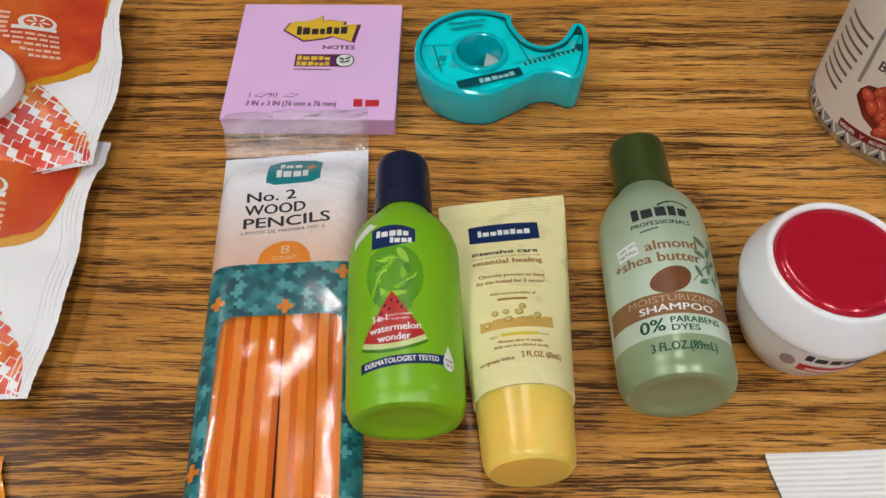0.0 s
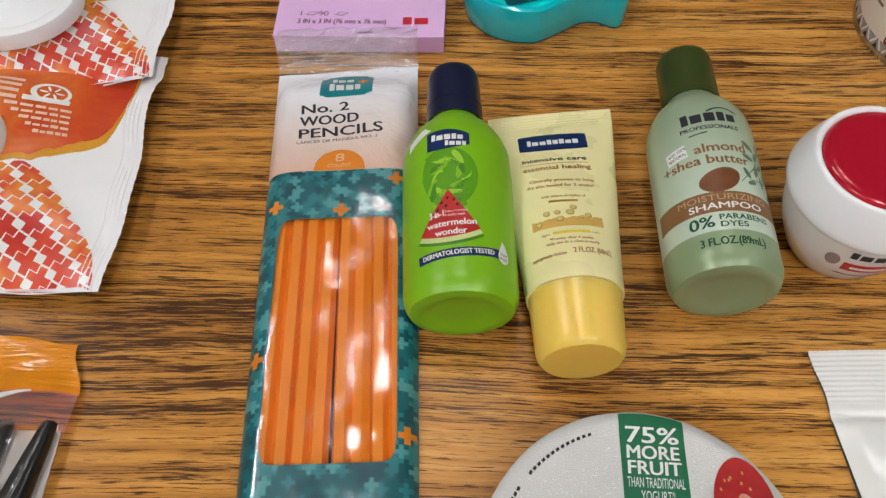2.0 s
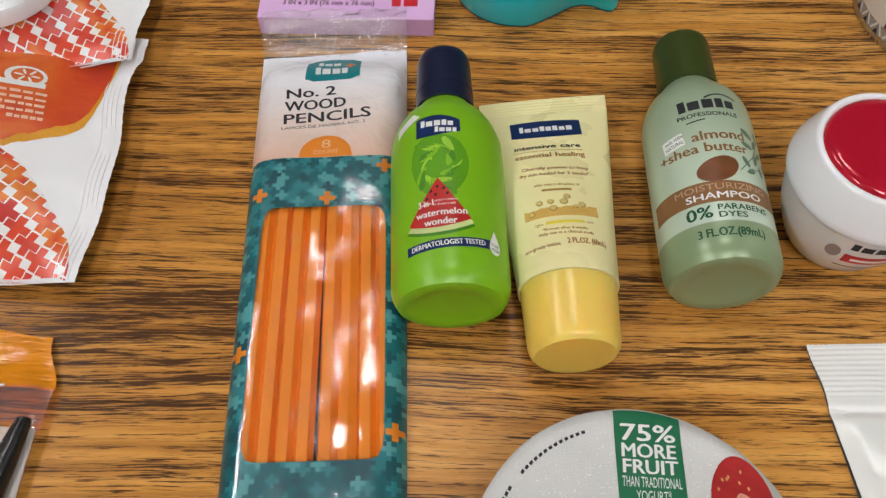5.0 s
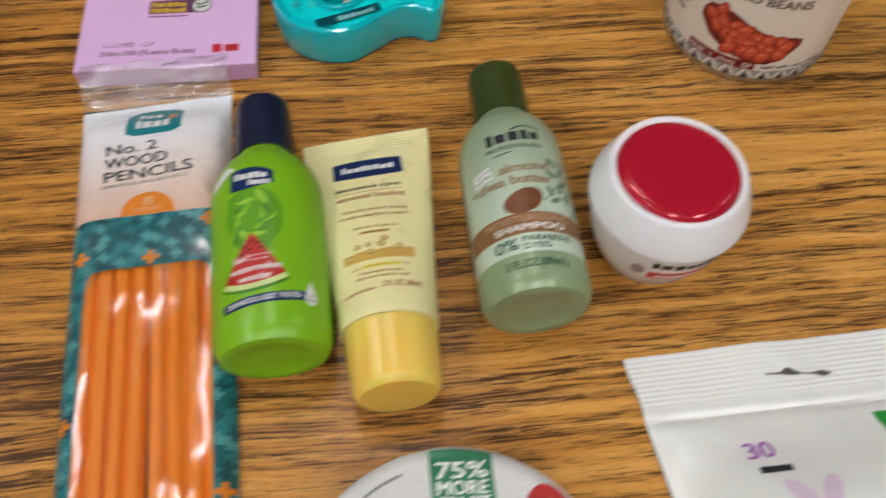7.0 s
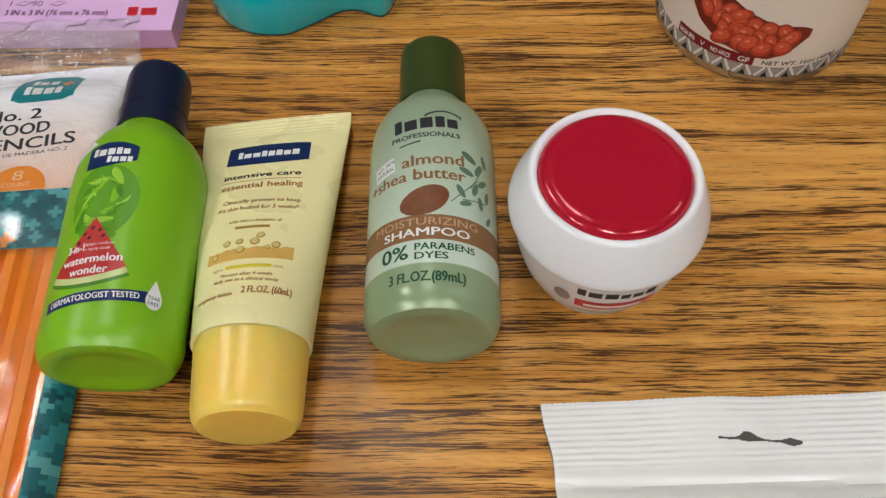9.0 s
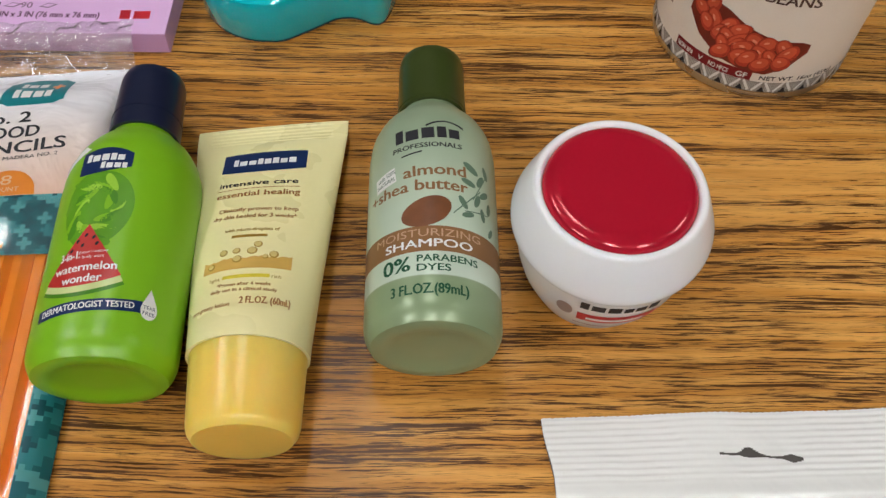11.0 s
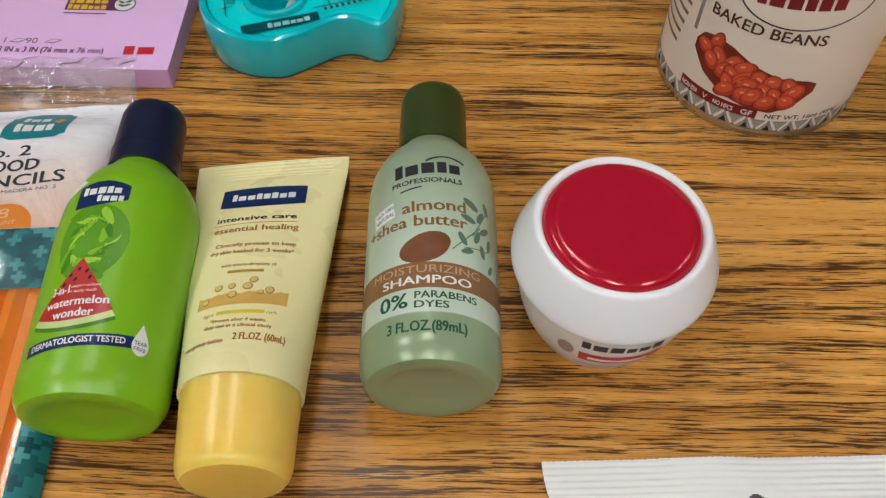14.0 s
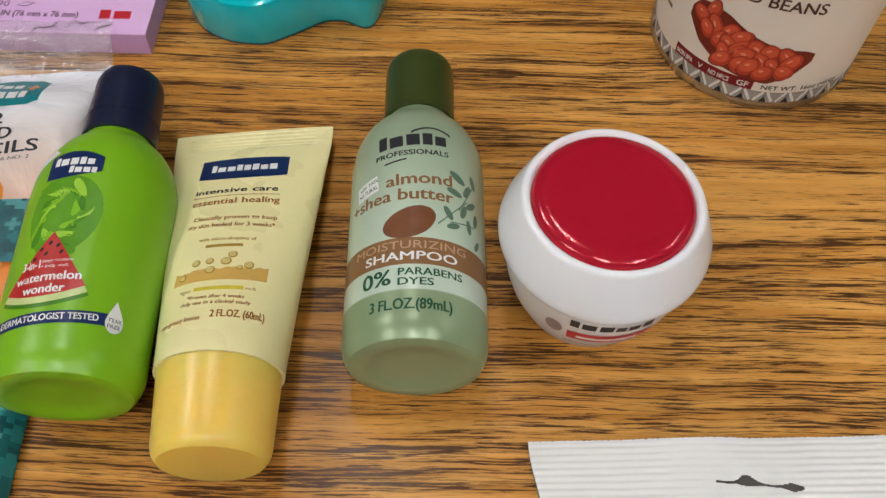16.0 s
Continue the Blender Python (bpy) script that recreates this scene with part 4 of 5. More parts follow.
# Added grey piece, stands in for what shows through the clear hub.
part("hub_view_piece", ([(3.2, -10.6, 10.0), (11.0, -5.0, 10.0), (11.0, 2.0, 10.0), (8.0, 6.2, 10.0), (4.4, 7.6, 10.0), (2.6, -3.5, 10.2), (-3.0, -6.0, 10.2), (-4.0, -9.2, 10.0)], [(0, 1, 2, 3, 4, 5, 6, 7)]), plain("pale_grey_piece", (0.40, 0.47, 0.45), 0.5), tape, "pale grey piece added for the see-through part of the hub", smooth=False)
for k in range(9):
    for r in range(2):
        q, f = k / 8, math.sin(math.pi * k / 8)
        cu, cv = 20.5 + 25.5 * q + 0.6 * r, -8.6 + 5.4 * r + 12.0 * q ** 2 - 1.5 * f
        if (k + r) % 2 == 0:
            part("printed_check", bar(cu - 1.5, cv - 2.4, cu + 1.5, cv - 2.0, 4.6, flat(17.6), 2), PALE_AQUA if r else DEEP_AQUA if k > 6 else TAPE_ROLL, tape)
for k in range(3):
    for r in range(3):
        if (k + r) % 2 == 0:
            part("printed_check", bar(-22.4 + 3.6 * k + 1.3 * r, -1.6 - 4.2 * r, -19.0 + 3.6 * k + 1.3 * r, -2.0 - 4.2 * r, 3.6, flat(17.7), 2), MID_AQUA if k % 2 else PALE_AQUA, tape)
part("scale_strip", bar(20.0, -9.4, 45.0, 0.6, 2.6, flat(17.9), 6), PALE_AQUA, tape)
for k in range(11):
    part("scale_mark", bar(21.0 + 2.15 * k, -8.8 + 0.86 * k, 22.0 + 2.15 * k, -8.4 + 0.86 * k, 1.8, flat(18.0), 2), DEEP_AQUA, tape)
part("logo_bar", bar(-8.0, -24.2, 20.0, -15.0, 5.0, flat(18.5), 10), DEEP_AQUA, tape, "dark teal printed bar")
part("logo_bar", blocks(1.0, -20.6, 16.6, -15.2, 2.8, flat(18.56), 6), plain("pale_teal_ink", (0.25, 0.6, 0.6), 0.4, bump=0), tape)
words("Matte Finish", -13.0, 16.6, 4.0, 20.0, 2.2, flat(18.5), tape, DEEP_AQUA, bold=1)
part("small_print_bar", bar(-12.0, 13.4, 3.0, 16.6, 1.6, flat(18.5)), MID_AQUA, tape)
for q in ((-24.0, 3.0, -12.0, 3.4), (-20.0, 3.0, -16.0, -14.0), (-14.5, -8.0, -19.0, -10.0), (13.5, 9.5, 19.0, 9.0), (17.0, 9.0, 22.5, -6.0), (16.0, -8.6, 45.0, 2.0), (33.0, -3.0, 34.5, 2.0), (43.0, 0.0, 47.0, 11.0), (38.0, 2.0, 41.5, 10.0)):
    part("label_rule", bar(*q, 0.45, flat(18.4), 3), DEEP_AQUA, tape)
part("face_plate", holed(inner, round_hole(12.4), 18.55), clear_film("clear_teal_face", (0.66, 0.985, 0.985), 0.06, 0.0, 0.1, 30.0, 1.6), tape, "clear teal face plate round the hub")
part("cutter", box(43.6, 47.4, 12.6, 16.6, 3.0, 18.0, 0.4), plain("dark_cutter", (0.01, 0.07, 0.09), 0.3, metal=0.3), tape, "dark serrated cutter block", smooth=False)
for k in range(7):
    part("cutter_tooth", ([(44.0 + 0.2 * k, 17.6, 3.6 + 2.1 * k), (46.0, 17.6, 4.2 + 2.1 * k), (45.0, 19.4, 4.6 + 2.1 * k), (45.0, 17.6, 5.6 + 2.1 * k)], [(0, 1, 2), (1, 3, 2), (3, 0, 2), (0, 3, 1)]), DEEP_AQUA, tape, smooth=False)

# ---- packet of pencils ----
PENCIL = plain("orange_pencil_paint", (0.90, 0.265, 0.020), 0.42, vary=0.06, bump=0.04)
PENCIL.node_tree.nodes["Principled BSDF"].inputs["Specular IOR Level"].default_value = 0.25
TEAL_PRINT = plus_tiling("teal_plus_print", [(0.002, 0.075, 0.095), (0.003, 0.115, 0.135), (0.02, 0.205, 0.225), (0.085, 0.33, 0.345)], 0.00155, 0.0, 0.4)
HEADER = along("peach_white_film", [(0.0, (0.74, 0.48, 0.37)), (0.30, (0.77, 0.64, 0.58)), (0.62, (0.84, 0.82, 0.85)), (1.0, (0.85, 0.87, 0.91))], 1, 0.062, 0.22, bump=0.0)
ht, hb = HEADER.node_tree, HEADER.node_tree.nodes["Principled BSDF"]
for n_ in list(ht.nodes):
    if n_.type == "MATH" and n_.operation == "DIVIDE":
        ht.links.new(maths(ht, "SUBTRACT", n_.inputs[0].links[0].from_socket, 0.155), n_.inputs[0])
bumped(ht, hb, noise_of(ht, coords(ht), 45.0, 3.0, 0.5, 0.8), 0.75, 0.003)
FILM = clear_film("clear_packet_film", gloss=0.17, body=0.0, wrinkle=0.10, scale=45.0, sheen=2.0)
packet = thing("pencil_packet", at(-55.3, 22, 0, 3.43), "flat teal packet of eight orange pencils with a clear window", "pencil packet")
half = lambda y: 29.2 + 1.4 * y / 215.0


def pk_z(x, y):
    e = min(1.0, abs(x) / half(y))
    z = 1.2 + 7.3 * (1 - e ** 9) * ease(y, -1, 20) * (1 - ease(y, 196, 216))
    z += 2.2 * math.exp(-((x - 14) / 12) ** 2 - ((y - 176) / 22) ** 2) + 0.9 * rip(x, y, 0.045, 3) * ease(y, 120, 170) * (1 - e ** 4)
    return z + 0.25 * rip(x, y, 0.12, 1)


for k in range(8):
    roll = (4, -6, 2, -2, 12, 22, 5, -3)[k]
    hexa = lambda r, y, cz=3.9, k=k, roll=roll: [(-21.9 + 6.15 * k + (0.9 if k > 3 else 0.0) - 0.012 * (y - 100) * (k > 3) + r * math.cos(radians(60 * q + roll)), y, cz + r * math.sin(radians(60 * q + roll))) for q in range(6)]
    part("pencil", loft([hexa(3.0, 10), hexa(3.42, 10.5), hexa(3.42, 197), hexa(3.1, 198)]), PENCIL, packet, "orange painted hexagonal pencil" if k == 0 else "", smooth=False)
part("backing", grid(lambda s, t: ((2 * s - 1) * (half(216 * t) - 0.4), 216 * t, 0.25 + 0.3 * abs(2 * s - 1) ** 6), 8, 20), plain("black_backing_film", (0.03, 0.05, 0.055), 0.4), packet)
WX, WY0, WY1 = 22.6, 36.0, 131.5


def window_ring(s, n=96):
    """From the window's rounded edge (0) to the packet's outer edge (1)."""
    out = []
    for k in range(n):
        a = 2 * math.pi * (k + 0.5) / n
        c, d = math.cos(a), math.sin(a)
        q = (abs(c) ** 14 + abs(d) ** 14) ** (-1 / 14)
        ix, iy = WX * c * q, (WY0 + WY1) / 2 + (WY1 - WY0) / 2 * d * q
        q2 = (abs(c) ** 60 + abs(d) ** 60) ** (-1 / 60)
        oy = 77.2 + 77.2 * d * q2
        ox = half(oy) * c * q2
        x, y = ix + (ox - ix) * s, iy + (oy - iy) * s
        out.append((x, y, pk_z(x, y)))
    return out


part("printed_sleeve", loft([window_ring(s) for s in np.linspace(0, 1, 9)], False, False), TEAL_PRINT, packet, "teal sleeve printed with plus signs")
part("window_film", grid(lambda s, t: (lambda x, y: (x, y, pk_z(x, y) + 0.9 + 1.1 * rip(x * 1.2, y * 0.8, 0.05, 5) + 0.2 * rip(x, y * 0.6, 0.13, 2) + 2.0 * math.exp(-((x + 5) / 8) ** 2 - ((y - 120) / 9) ** 2) + 2.2 * math.exp(-((x - 15) / 8) ** 2 - ((y - 44) / 11) ** 2)))((2 * s - 1) * (half(154 * t) - 6.4), 3 + 149 * t), 60, 120), FILM, packet, "glossy clear window film")
part("header", grid(lambda s, t: (lambda x, y: (x, y, pk_z(x, y) + 0.1))((2 * s - 1) * half(154 + 62 * t), 154.2 + 61.3 * t + (1.6 * (2 * s - 1) if t > 0.99 else 0)), 40, 40), HEADER, packet, "peach to white printed header film")
part("hang_film", grid(lambda s, t: ((2 * s - 1) * (30.8 + 0.3 * t), 214 + 18 * t, 1.4 + 10.2 * ease(t, 0.05, 0.75) + 1.3 * rip(60 * s, 18 * t, 0.3, 8)), 90, 30), clear_film("clear_hang_film", gloss=0.05, body=0.10, wrinkle=1.0, scale=170.0, sheen=4.5), packet, "crinkled clear hang tab")
on_p = lambda lift: (lambda u, v: (u, v, pk_z(u, v) + 0.1 + lift))
ip, ip2 = on_p(0.25), on_p(0.4)
words("No. 2", -17.4, 184.0, 2.2, 185.0, 4.7, ip, packet, INK, bold=1)
words("WOOD", -17.8, 177.6, 6.4, 178.6, 4.7, ip, packet, INK, bold=1)
words("PENCILS", -17.8, 171.2, 16.4, 172.6, 4.7, ip, packet, INK, bold=1)
words("LÁPICES DE MADERA NO. 2", -18.6, 168.4, 14.4, 169.8, 1.4, ip, packet, INK)
part("count_badge", patch(-11.0, 9.6, lambda x: 154.3, lambda x: 154.4 + math.sqrt(max(0.0, 10.3 ** 2 - (x + 0.7) ** 2)), on_p(0.2), 30, 6), plain("orange_ink", (0.78, 0.24, 0.02), 0.35, bump=0), packet, "orange printed half disc")
words("8", -2.4, 158.4, 1.2, 158.5, 4.0, ip2, packet, plain("peach_ink", (0.8, 0.5, 0.3), 0.4, bump=0))
words("COUNT", -5.4, 155.6, 4.2, 155.7, 1.7, ip2, packet, bpy.data.materials["peach_ink"])
part("logo_badge", patch(-10.6, 11.6, lambda x: 193.0 + 0.05 * x + 1.3 * ease(abs(x - 0.5), 8.6, 9.2), lambda x: 209.6 + 0.05 * x + 1.4 * math.exp(-(x / 7) ** 2) - 1.6 * ease(abs(x - 0.5), 8.6, 9.2), ip, 20, 6), plain("teal_ink", (0.012, 0.22, 0.25), 0.35, bump=0), packet, "teal printed badge with white bars")
part("logo_bar", blocks(-6.0, 203.4, 3.6, 203.9, 3.9, ip2, 3), WHITE_INK, packet)
part("logo_bar", blocks(-6.8, 196.4, 6.8, 197.0, 5.4, ip2, 4), WHITE_INK, packet)
part("logo_plus", merge(bar(5.2, 203.2, 9.4, 203.4, 1.3, ip2, 3), bar(6.6, 201.7, 8.0, 201.7, 4.2, on_p(0.42), 3)), bpy.data.materials["orange_ink"], packet)
ORANGE_PLUS = bpy.data.materials["orange_ink"]
for q in ((-24.6, 137.5), (0.8, 135.0), (-26.6, 73.5), (22.0, 149.5), (-18.0, 13.0), (26.0, 45.0)):
    part("printed_plus", merge(bar(q[0] - 3, q[1] - 1, q[0] + 3, q[1] - 1, 2, ip), bar(q[0] - 1, q[1] - 3, q[0] + 1, q[1] - 3, 6, on_p(0.27), 3)), ORANGE_PLUS, packet)

# ---- yogurt cup with a foil lid ----
def foil():
    m, t, b = tree("silver_foil_lid")
    v = coords(t)
    sp = noise_of(t, v, 2600.0, 1.0)
    # Foil sparkle painted as near-white specks in the base colour.
    glint = ramp(t, noise_of(t, v, 1900.0, 1.0), [(0.66, (0, 0, 0)), (0.73, (1, 1, 1))])
    t.links.new(mixed(t, glint, mixed(t, noise_of(t, v, 40.0), (0.60, 0.59, 0.57), (0.72, 0.71, 0.69)), (0.88, 0.87, 0.85)), b.inputs["Base Color"])
    b.inputs["Metallic"].default_value = 0.35
    t.links.new(maths(t, "ADD", 0.28, maths(t, "MULTIPLY", sp, 0.25)), b.inputs["Roughness"])
    bumped(t, b, maths(t, "ADD", sp, maths(t, "MULTIPLY", noise_of(t, v, 60.0), 0.6)), 0.5, 0.0004)
    return m


FOIL = foil()
cup = thing("yogurt_cup", at(36.7, 23.2), "low white yogurt cup with a printed foil lid", "yogurt cup")
part("cup_body", turned([(30, 0.8), (34.0, 0.3), (35.0, 0.0), (35.6, 1.0), (40.5, 26.4), (44.6, 27.0), (45.2, 28.0), (44.8, 29.2), (40, 29.3)], 96), MILK, cup, "white plastic cup")
lidf = part("foil_lid", loft([[(r * (1 + 0.006 * rip(math.cos(a) * 9, math.sin(a) * 9, 0.6)) * math.cos(a), r * (1 + 0.006 * rip(math.cos(a) * 9, math.sin(a) * 9, 0.6)) * math.sin(a), z + 0.25 * rip(r * math.cos(a), r * math.sin(a), 0.05, 4)) for a in [2 * math.pi * k / 120 for k in range(120)]] for r, z in ((46.0, 28.9), (46.2, 29.3), (45.4, 29.9), (42.6, 30.1), (41.6, 29.8), (30, 29.75), (15, 29.8), (3, 29.8))], False, True), FOIL, cup, "sparkling silver foil lid")
LID_GREEN = plain("lid_green_ink", (0.015, 0.17, 0.075), 0.3, metal=0.2, vary=0.12, bump=0.1, grain=2500.0)
on_y = lambda lift: (lambda u, v: (u, v, 29.85 + 0.55 * ease(math.hypot(u, v), 39, 43.5) - 0.3 * ease(math.hypot(u, v), 44, 46) + 0.25 * rip(u, v, 0.05, 4) + lift))
part("green_panel", patch(-4.2, 14.6, lambda x: 2.0, lambda x: math.sqrt(45.7 ** 2 - x * x) - 0.2, on_y(0.18), 12, 30), LID_GREEN, lidf, "green printed panel")
iy = on_y(0.34)
words("75%", -2.4, 36.8, 12.8, 36.2, 4.7, iy, lidf, WHITE_INK, bold=0.008)
words("MORE", -2.4, 32.0, 12.6, 31.4, 3.9, iy, lidf, WHITE_INK, bold=0.008)
words("FRUIT", -2.4, 27.4, 12.8, 26.8, 3.9, iy, lidf, WHITE_INK, bold=0.008)
words("THAN TRADITIONAL", -3.0, 23.6, 13.4, 23.0, 2.9, iy, lidf, WHITE_INK)
words("YOGURT*", 0.6, 19.6, 10.2, 19.3, 2.9, iy, lidf, WHITE_INK)
STRAW = plain("strawberry_ink", (0.55, 0.03, 0.03), 0.3, metal=0.15, vary=0.35, bump=0.1, grain=300.0)
part("printed_strawberry", disc(29.5, 19.5, 8.0, 13.5, iy, 8, 36, 0.06, 3), STRAW, lidf, "printed red strawberries")
part("printed_strawberry", disc(31.0, 16.0, 2.6, 7.0, on_y(0.42), 14, 24, 0.05, 7), plain("strawberry_heart_ink", (0.75, 0.35, 0.28), 0.3, vary=0.2, bump=0), lidf)
part("printed_strawberry", disc(36.0, 9.0, 6.5, 8.0, on_y(0.38), -20, 30, 0.08, 5), STRAW, lidf)
seed_ink = plain("berry_seed_ink", (0.62, 0.30, 0.10), 0.4, bump=0)
rs_ = random.Random(3)
for k in range(26):
    a_, r_ = rs_.uniform(0, 6.28), rs_.random() ** 0.5
    part("printed_seed", disc(29.5 + 6.8 * r_ * math.cos(a_), 19.5 + 11.8 * r_ * math.sin(a_), 0.34, 0.55, on_y(0.44), 10, 8), seed_ink, lidf)
part("printed_leaf", disc(37.0, 15.0, 2.4, 4.4, on_y(0.45), 30, 16, 0.08, 9), plain("leaf_ink", (0.05, 0.12, 0.04), 0.3, vary=0.3, bump=0), lidf)
for k in range(22):
    a0 = 108 + 2.5 * k + (6 if k > 12 else 0)
    part("small_print_bar", grid(lambda s, t, a0=a0: on_y(0.3)((40.3 + 0.9 * t) * math.cos(radians(a0 + 1.4 * s)), (40.3 + 0.9 * t) * math.sin(radians(a0 + 1.9 * s))), 4, 2), INK, lidf)

# ---- white resealable pouch ----
POUCH = plain("white_glossy_film", (0.80, 0.80, 0.775), 0.24, vary=0.03, bump=0.0)
bumped(POUCH.node_tree, POUCH.node_tree.nodes["Principled BSDF"], noise_of(POUCH.node_tree, coords(POUCH.node_tree), 28.0, 3.0, 0.5, 0.8), 0.35, 0.003)
pouch = thing("wipes_pouch", at(106.1, 105.0, 0, 2.2), "white glossy pouch with a ribbed hang seal on the table", "pouch")
PW, PH = 113.5, 165.0


def pouch_z(x, y):
    """x from the left edge, y down from the top edge."""
    ix = min(x, PW - x)
    z = 1.2 + 17.0 * ease(ix, 1, 34) * ease(y, 22, 66) * (1 - ease(y, PH - 40, PH)) + 2.0 * ease(y, 18, 30) * ease(ix, 0, 10)
    z += 1.0 * rip(x, y, 0.05, 6) * ease(y, 16, 40) + 1.4 * math.exp(-((x - 45) / 14) ** 2 - (y / 14) ** 2) + 1.6 * ease(x, 80, PW) * (1 - ease(y, 0, 30))
    z -= 1.6 * math.exp(-((y - 24 - 0.02 * x) / 1.6) ** 2)
    return max(0.7, z + 0.4 * rip(x, y, 0.11, 2))


def left_in(y):
    return 4.4 * ease(y, 0, 60) + 1.2 * math.exp(-((y - 16) / 8) ** 2)


def rib(x, y):
    return 0.13 * math.sin(2 * math.pi * (y + 0.25 * rip(x, y, 0.08, 3)) / 1.9) * ease(y, 0.2, 1.0) * (1 - ease(y, 17, 20)) * (1 - 0.9 * math.exp(-((x - 60) / 13) ** 4 - ((y - 10.5) / 5.5) ** 4)) * (1 - 0.6 * math.exp(-((x - 45) / 9) ** 4))


def slot_cut(x, y):
    """The torn hang slot."""
    mid = 12.6 + 0.09 * (x - 60) - 0.9 * math.exp(-((x - 57.5) / 3.0) ** 2)
    h = 0.30 + 1.25 * math.exp(-((x - 57.5) / 2.4) ** 2) + 0.9 * math.exp(-((x - 69.5) / 2.2) ** 2)
    return 49 < x < 72.3 and abs(y - mid) < h


def pouch_sheet():
    xs = np.linspace(0, 1, 170)
    ys = np.concatenate([np.linspace(0, 24, 100), np.linspace(24.6, PH, 90)])
    verts, faces = [], []
    for b, y in enumerate(ys):
        for a, s in enumerate(xs):
            x = left_in(y) + (PW - 2 * left_in(y)) * s
            yy = y - (0.35 * abs(math.sin(math.pi * x / 1.7)) if b == 0 else 0)
            verts.append((x, -yy, pouch_z(x, y) + rib(x, y)))
    n = len(xs)
    for b in range(len(ys) - 1):
        for a in range(n - 1):
            x = left_in(ys[b]) + (PW - 2 * left_in(ys[b])) * xs[a]
            if not slot_cut(x, ys[b]):
                faces.append((b * n + a, b * n + a + 1, (b + 1) * n + a + 1, (b + 1) * n + a))
    return verts, faces


part("front_film", pouch_sheet(), POUCH, pouch, "white film with a ribbed seal and torn slot")
# Back film coloured dark to paint the shade seen through the slot.
part("back_film", grid(lambda s, t: (left_in(PH * t) + (PW - 2 * left_in(PH * t)) * s, -0.3 - (PH - 0.4) * t, 0.25), 20, 30), plain("slot_shade_film", (0.1, 0.09, 0.08), 0.6), pouch, "back film of the pouch, coloured dark as shade in the slot")
on_b = lambda lift: (lambda u, v: (u, -v, pouch_z(u, v) + lift))
part("green_print", patch(79, 112, lambda x: 31.0 + 0.0 * x, lambda x: 31.0 + min(70, 9.0 * (x - 78.6)), on_b(0.3), 24, 20), plain("leaf_green_print", (0.03, 0.32, 0.05), 0.25, vary=0.15, bump=0), pouch, "green printed corner panel")
words("30", 29.4, 43.4, 38.6, 43.4, -6.0, on_b(0.35), pouch, plain("purple_ink", (0.34, 0.11, 0.42), 0.35, bump=0), bold=0.008)
part("small_print_bar", bar(30.6, 46.6, 41.0, 47.0, 2.4, on_b(0.35)), INK, pouch)
PINK_INK = plain("pale_pink_ink", (0.70, 0.55, 0.68), 0.3, bump=0)
for k in range(6):
    part("printed_petal", disc(44 + 9 * math.cos(k * 1.05), 66 + 9 * math.sin(k * 1.05), 7, 3, on_b(0.3), 60 * k, 18), PINK_INK, pouch)

# ---- two soft packs of wipes, the upper overlapping the lower ----
PACK_WHITE = plain("white_soft_film", (0.87, 0.86, 0.87), 0.3, vary=0.03, bump=0)
bumped(PACK_WHITE.node_tree, PACK_WHITE.node_tree.nodes["Principled BSDF"], noise_of(PACK_WHITE.node_tree, coords(PACK_WHITE.node_tree), 38.0, 3.0, 0.5, 0.6), 0.3, 0.002)
CROSS = crosses("red_cross_print", 0.0033, 24.0)


def flame():
    m, t, b = tree("red_orange_print")
    v = coords(t)
    sep = t.nodes.new("ShaderNodeSeparateXYZ")
    t.links.new(v, sep.inputs[0])
    f = maths(t, "ADD", maths(t, "MULTIPLY", sep.outputs[0], -9.0), maths(t, "MULTIPLY", noise_of(t, v, 45.0, 4.0, 0.6, 1.2), 0.85))
    t.links.new(ramp(t, f, [(0.42, (0.55, 0.045, 0.018)), (0.65, (0.68, 0.09, 0.02)), (0.95, (0.76, 0.19, 0.03))]), b.inputs["Base Color"])
    b.inputs["Roughness"].default_value = 0.3
    bumped(t, b, noise_of(t, v, 60.0, 3.0), 0.25, 0.001)
    return m


FLAME = flame()
FLAME_EDGE = plain("amber_edge_ink", (0.78, 0.36, 0.02), 0.3, vary=0.2, bump=0)
PEACH_TEXT = plain("pale_peach_ink", (0.82, 0.55, 0.42), 0.4, bump=0)


